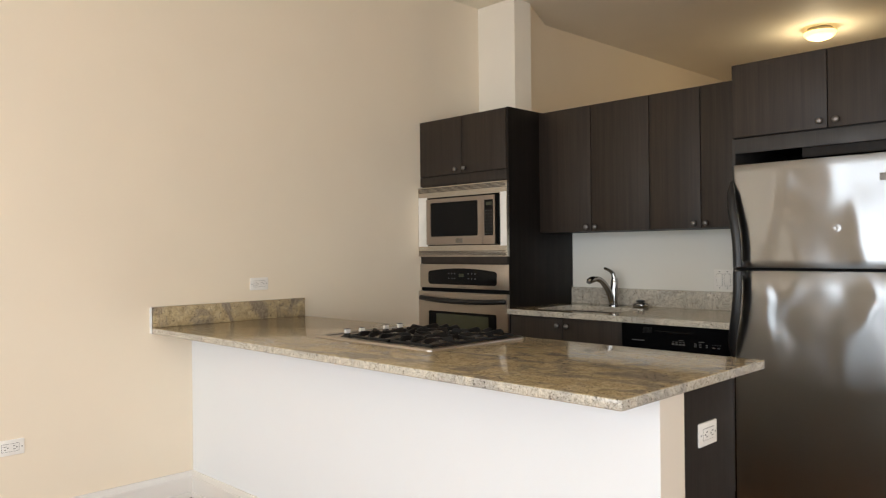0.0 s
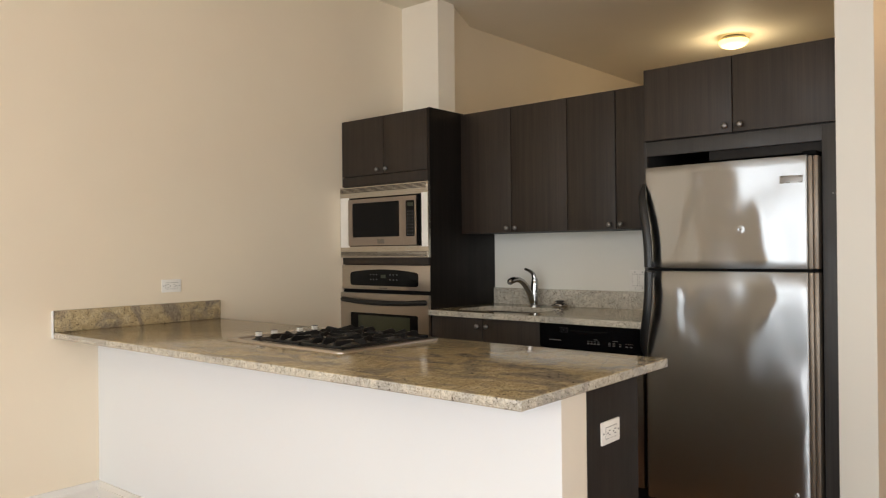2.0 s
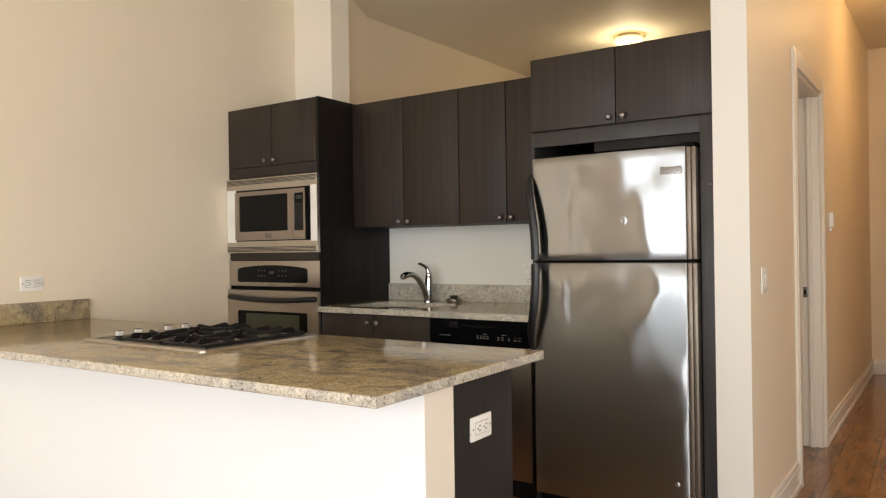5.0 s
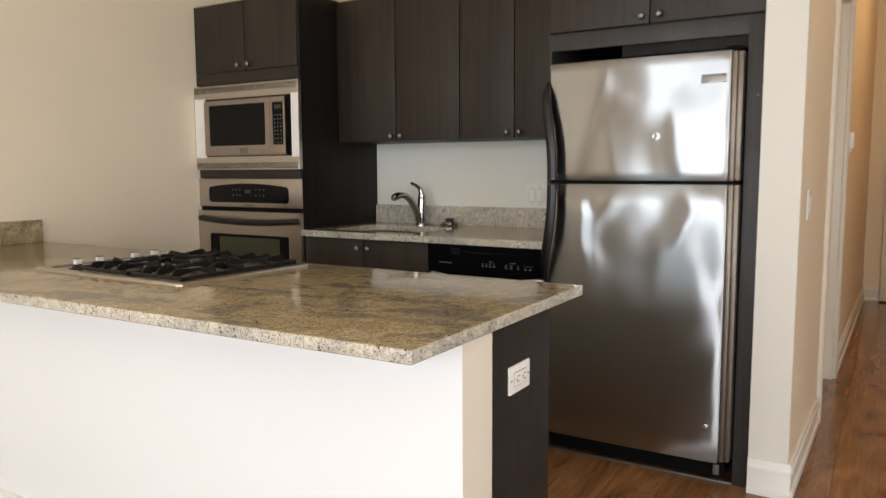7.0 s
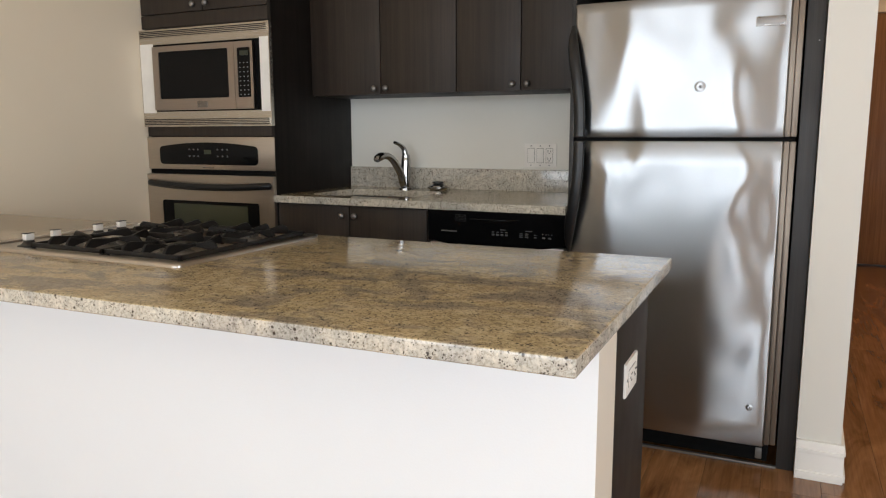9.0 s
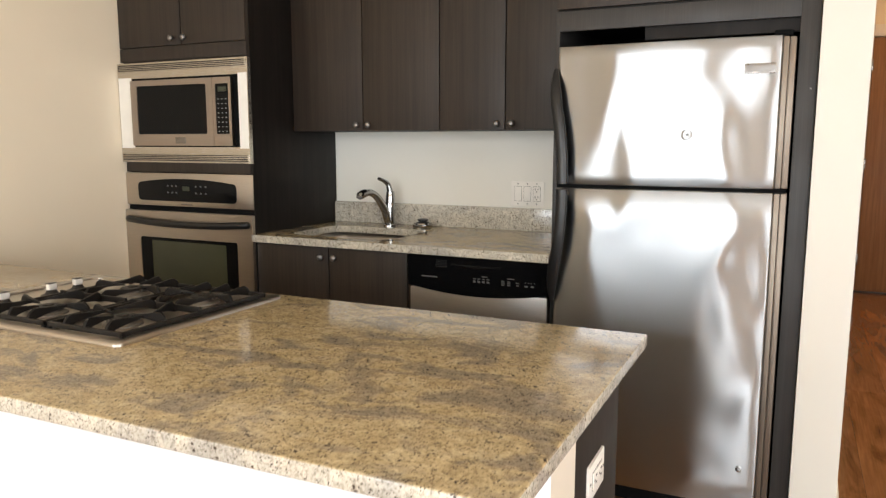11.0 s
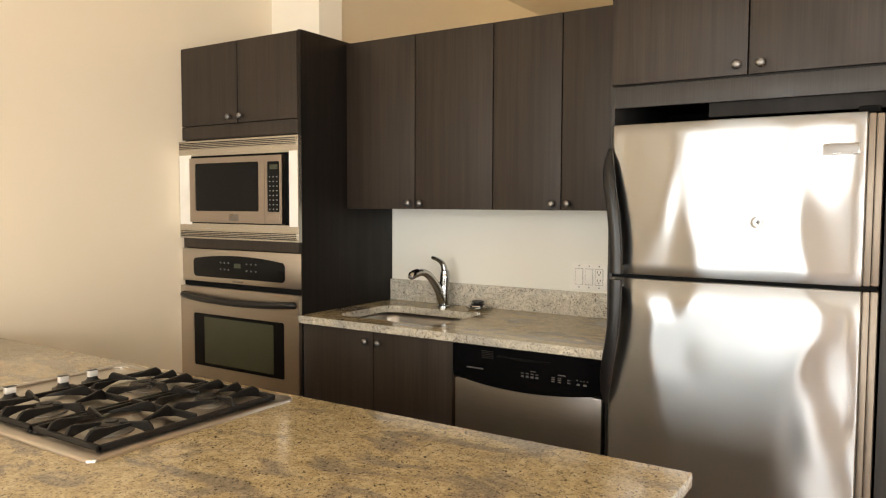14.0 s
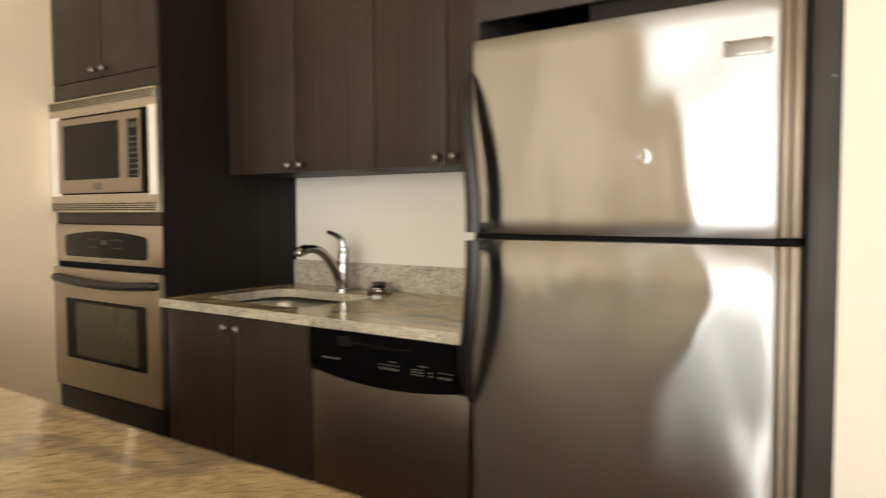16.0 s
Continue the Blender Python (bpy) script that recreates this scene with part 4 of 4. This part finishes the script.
def blade(start, end, zb, zt):
    """A cast fin: a hump at the rim, then a flat top that runs out to a thin drooping point."""
    (sx, sy), (ex, ey) = start, end
    d = Vector((ex - sx, ey - sy, 0)).normalized()
    side = Vector((-d.y, d.x, 0))
    bm = bmesh.new()
    rings = []
    for u, top, deep, half in ((0.0, -0.017, 0.013, 0.0046), (0.05, -0.007, 0.022, 0.0046), (0.14, 0.0, 0.026, 0.0044), (0.28, -0.001, 0.021, 0.0040), (0.48, -0.004, 0.0145, 0.0035), (0.70, -0.0065, 0.0095, 0.0030), (0.9, -0.0085, 0.006, 0.0024), (1.0, -0.011, 0.003, 0.0015)):
        c = Vector((sx + (ex - sx) * u, sy + (ey - sy) * u, zt + top))
        w = side * half
        rings.append([bm.verts.new(c + off) for off in (w * -0.6, w * 0.6, w + Vector((0, 0, -0.002)), w * 0.8 + Vector((0, 0, -deep)), w * -0.8 + Vector((0, 0, -deep)), -w + Vector((0, 0, -0.002)))])
    for a, b in zip(rings, rings[1:]):
        for k in range(6):
            bm.faces.new((a[k], a[(k + 1) % 6], b[(k + 1) % 6], b[k]))
    bm.faces.new(rings[0])
    bm.faces.new(rings[-1])
    bmesh.ops.recalc_face_normals(bm, faces=bm.faces[:])
    return bm


def grate(x0, x1, y0, y1):
    """One cast grate: a rim, a cross bar, and bladed fingers that reach over two burners."""
    zb, zt = z + 0.010, z + 0.040
    g = thing("grate", ((x0 + x1) / 2, (y0 + y1) / 2, zb), "black cast iron pan grate on the cooktop", "grate", "cooktop grates")
    bars = []
    ym, cx = (y0 + y1) / 2, (x0 + x1) / 2
    for a, b in (((x0, y0), (x1, y0)), ((x0, y1), (x1, y1)), ((x0, y0), (x0, y1)), ((x1, y0), (x1, y1))):
        bars.append(box(min(a[0], b[0]) - 0.0048, min(a[1], b[1]) - 0.0048, zb, max(a[0], b[0]) + 0.0048, max(a[1], b[1]) + 0.0048, zb + 0.012, 0.0025))
    bars.append(box(x0, ym - 0.0045, zb + 0.003, x1, ym + 0.0045, zb + 0.020, 0.004))
    part("rim", merged(*bars), M_IRON, g)
    for by, rim, s in ((y0 + 0.105, y0, 1), (y1 - 0.105, y1, -1)):
        for dx, reach in ((-0.068, 0.125), (0.0, 0.080), (0.068, 0.125)):
            part("finger", blade((cx + dx, rim), (cx + dx * 0.9, rim + s * reach), zb + 0.006, zt), M_IRON, g)
        for dx, reach in ((-0.030, 0.100), (0.030, 0.100)):
            part("finger", blade((cx + dx, ym), (cx + dx * 2.1, ym - s * reach), zb + 0.008, zt), M_IRON, g)
        part("finger", blade((x0, by + s * 0.02), (cx - 0.030, by), zb + 0.006, zt), M_IRON, g)
        part("finger", blade((x1, by + s * 0.02), (cx + 0.030, by), zb + 0.006, zt), M_IRON, g)
    for fx in (x0, x1):
        for fy in (y0, y1):
            part("foot", lathe([(0.007, 0), (0.006, 0.0052)], (fx, fy, z + 0.0050), "Z", 10), M_IRON, g)
    return g


grate(1.190, 1.440, -2.165, -1.690)
grate(1.458, 1.695, -2.165, -1.690)

# ---- faucet and stopper ----
fc = thing("faucet", (1.177, -0.075, CT), "chrome single-lever kitchen faucet with pull-out spout", "faucet")
fx, fy = 1.177, -0.075
part("base_ring", lathe([(0.030, 0.0), (0.030, 0.006), (0.025, 0.010)], (fx, fy, CT + 0.0003), "Z", 28), M_CHROME, fc)
part("column", tube(smooth_path([(fx, fy, CT + 0.008), (fx + 0.002, fy, CT + 0.08), (fx + 0.006, fy + 0.002, CT + 0.15), (fx + 0.004, fy + 0.002, CT + 0.175)], 5), [0.025] * 6 + [0.0235] * 5 + [0.021] * 4 + [0.016], 20), M_CHROME, fc)
part("spout", tube(smooth_path([(fx - 0.002, fy - 0.010, CT + 0.025), (fx - 0.009, fy - 0.036, CT + 0.088), (fx - 0.022, fy - 0.078, CT + 0.145), (fx - 0.033, fy - 0.116, CT + 0.170), (fx - 0.043, fy - 0.155, CT + 0.172)], 7), [0.0205 - 0.0035 * min(1, k / 20) for k in range(29)], 20), M_CHROME, fc)
sh = part("spray_head", tube([(fx - 0.0425, fy - 0.1535, CT + 0.1722), (fx - 0.0430, fy - 0.1555, CT + 0.1720), (fx - 0.047, fy - 0.172, CT + 0.1690), (fx - 0.051, fy - 0.189, CT + 0.161), (fx - 0.0525, fy - 0.195, CT + 0.155)], [0.0172, 0.0195, 0.0205, 0.0195, 0.0165], 20), M_CHROME, fc)
k = part("nozzle", tube([(fx - 0.0527, fy - 0.1958, CT + 0.1542), (fx - 0.0535, fy - 0.199, CT + 0.150)], [0.0145, 0.0135], 16), M_KNOB, sh, "grey spray nozzle")
k.matrix_parent_inverse = Matrix()
part("lever", tube(smooth_path([(fx + 0.004, fy + 0.002, CT + 0.170), (fx - 0.002, fy - 0.006, CT + 0.205), (fx - 0.014, fy - 0.030, CT + 0.226), (fx - 0.028, fy - 0.058, CT + 0.238)], 6), [0.0155, 0.0152, 0.015, 0.0145, 0.014, 0.0135, 0.013, 0.0125, 0.012, 0.0115, 0.011, 0.0105, 0.010, 0.0095, 0.009, 0.009, 0.009, 0.008, 0.007], 16), M_CHROME, fc)

SX, SY = 1.358, -0.062
st = thing("sink_stopper", (SX, SY, CT), "chrome sink strainer with black rubber knob on the worktop", "sink stopper")
part("cup", lathe([(0.041, 0.0), (0.048, 0.003), (0.049, 0.009), (0.054, 0.011), (0.054, 0.015), (0.046, 0.017), (0.044, 0.022), (0.034, 0.0228)], (SX, SY, CT + 0.0003), "Z", 28), M_CHROME, st)
part("knob", lathe([(0.034, 0.0), (0.030, 0.003), (0.021, 0.005), (0.020, 0.008), (0.028, 0.011), (0.028, 0.017), (0.020, 0.020), (0, 0.0205)], (SX, SY, CT + 0.0233), "Z", 24), M_BLACK, st, "black rubber stopper knob")

# ---- outlets and switches ----


def frame_at(origin, right, out):
    r, o = Vector(right), Vector(out)
    u = Vector((0, 0, 1))
    return Matrix(((r.x, -o.x, u.x, origin[0]), (r.y, -o.y, u.y, origin[1]), (r.z, -o.z, u.z, origin[2]), (0, 0, 0, 1)))


def wall_plate(name, origin, right, out, gangs, label, flat=False, category="outlet"):
    """Cover plate of outlets ("o") and rocker switches ("s"); flat lays a single outlet on its side."""
    w, h = 0.070 + 0.046 * (len(gangs) - 1), 0.115
    p = thing(name, origin, label, category)
    m = frame_at(origin, right, out)
    if flat:
        m = m @ Matrix.Rotation(radians(90), 4, "Y")
    part("plate", moved(slab(outline(-w / 2, -h / 2, w / 2, h / 2, 0.004, 3), -0.0055, -0.0003, 0.003), m), M_PLATE, p)
    for i, g in enumerate(gangs):
        c = -w / 2 + 0.035 + 0.046 * i
        # Dark slab painted in as the shadow round each rocker and socket
        part("shadow_line", moved(slab(outline(c - 0.0180, -0.0355, c + 0.0180, 0.0355, 0.002, 3), -0.0059, -0.0056), m), M_SHADOWLINE, p)
        d = part("rocker" if g == "s" else "socket", moved(slab(outline(c - 0.0165, -0.034, c + 0.0165, 0.034, 0.002, 3), -0.0085 if g == "s" else -0.0078, -0.0060, 0.001), m), M_PLATE, p)
        if g == "o":
            for zz in (-0.019, 0.017):
                for bm in (box(c - 0.008, -0.0085, zz, c - 0.0055, -0.0079, zz + 0.010), box(c + 0.0055, -0.0085, zz, c + 0.008, -0.0079, zz + 0.009), lathe([(0.0028, -0.0003), (0.0028, 0.0003)], (c, -0.0082, zz - 0.006), "-Y", 10)):
                    s = part("slot", moved(bm, m), M_SLOT, d, smooth=0)
                    s.matrix_parent_inverse = Matrix()
        for zz in (-0.047, 0.047):
            part("screw", moved(lathe([(0.003, 0.0), (0.003, 0.0006), (0, 0.0008)], (c, -0.0056, zz), "-Y", 10), m), M_MARK, p)
    return p


wall_plate("wall_outlet", (0, -1.895, 1.1075), (0, -1, 0), (1, 0, 0), "o", "white duplex outlet set sideways above the granite splash", True)
wall_plate("wall_outlet", (0, -3.161, 0.4245), (0, -1, 0), (1, 0, 0), "o", "white duplex outlet set sideways low on the cream wall", True)
wall_plate("peninsula_outlet", (PX - 0.002, -1.984, 0.7295), (0, 1, 0), (1, 0, 0), "o", "white duplex outlet on the charcoal end panel", True)
wall_plate("switch_plate", (1.866, KB, 1.10), (1, 0, 0), (0, -1, 0), "sso", "white plate with two rocker switches and an outlet", category="switch")
wall_plate("light_switch", (HX + 0.005, -0.42, 1.097), (0, 1, 0), (1, 0, 0), "ss", "white double rocker light switch on the hall wall", category="switch")
TX = HX + 0.0195 * (1.5 + 0.665) + 0.002
th = thing("thermostat", (TX, 1.58, 1.39), "small white thermostat on the hall wall", "thermostat")
part("body", box(TX, 1.53, 1.355, TX + 0.028, 1.61, 1.45, 0.004), M_PLATE, th)
part("sensor", box(TX, 1.55, 1.33, TX + 0.016, 1.585, 1.353, 0.003), M_PLATE, th)

# ---- ceiling lamps ----


def dome_lamp(at, label):
    l = thing("ceiling_lamp", at, label, "ceiling lamp", "flush ceiling lamps")
    part("base", lathe([(0.0, -0.0), (0.095, -0.001), (0.10, -0.012), (0.08, -0.03), (0.0, -0.03)], at, "Z", 36), M_BADGE, l)
    part("shade", lathe([(0.122, -0.032), (0.125, -0.038), (0.114, -0.060), (0.088, -0.080), (0.048, -0.092), (0.0, -0.096)], at, "Z", 36), M_SHADE, l, "glowing warm glass dome", 60)
    return l


dome_lamp((1.6, 2.42, CEIL), "lit flush ceiling lamp with a warm glass dome")
dome_lamp((3.95, 2.2, CEIL), "lit flush hall ceiling lamp with a warm glass dome")

# ---- floor planks ----
floor = setting("floor", box(-0.2, WIN_Y - 0.2, -0.2, XR + 0.2, FAR + 0.2, -0.012), M_RUBBERGAP, "reddish brown wooden plank floor", "floor")
PW, PL = 0.19, 1.95
plank_mesh = mesh_of("plank", box(-PW / 2 + 0.0004, -PL / 2 + 0.0004, -0.012, PW / 2 - 0.0004, PL / 2 - 0.0004, 0.0, 0.0008, 1), M_FLOOR)
rng = random.Random(4)
x = -0.1
while x < XR:
    y = WIN_Y - rng.random() * PL
    while y < FAR:
        near, end = max(y, WIN_Y), min(y + PL, FAR)
        ob = new("plank", plank_mesh)
        ob.parent = floor
        ob.location = (x + PW / 2, (near + end) / 2, 0)
        ob.scale = (1, (end - near) / PL, 1)
        y += PL
    x += PW
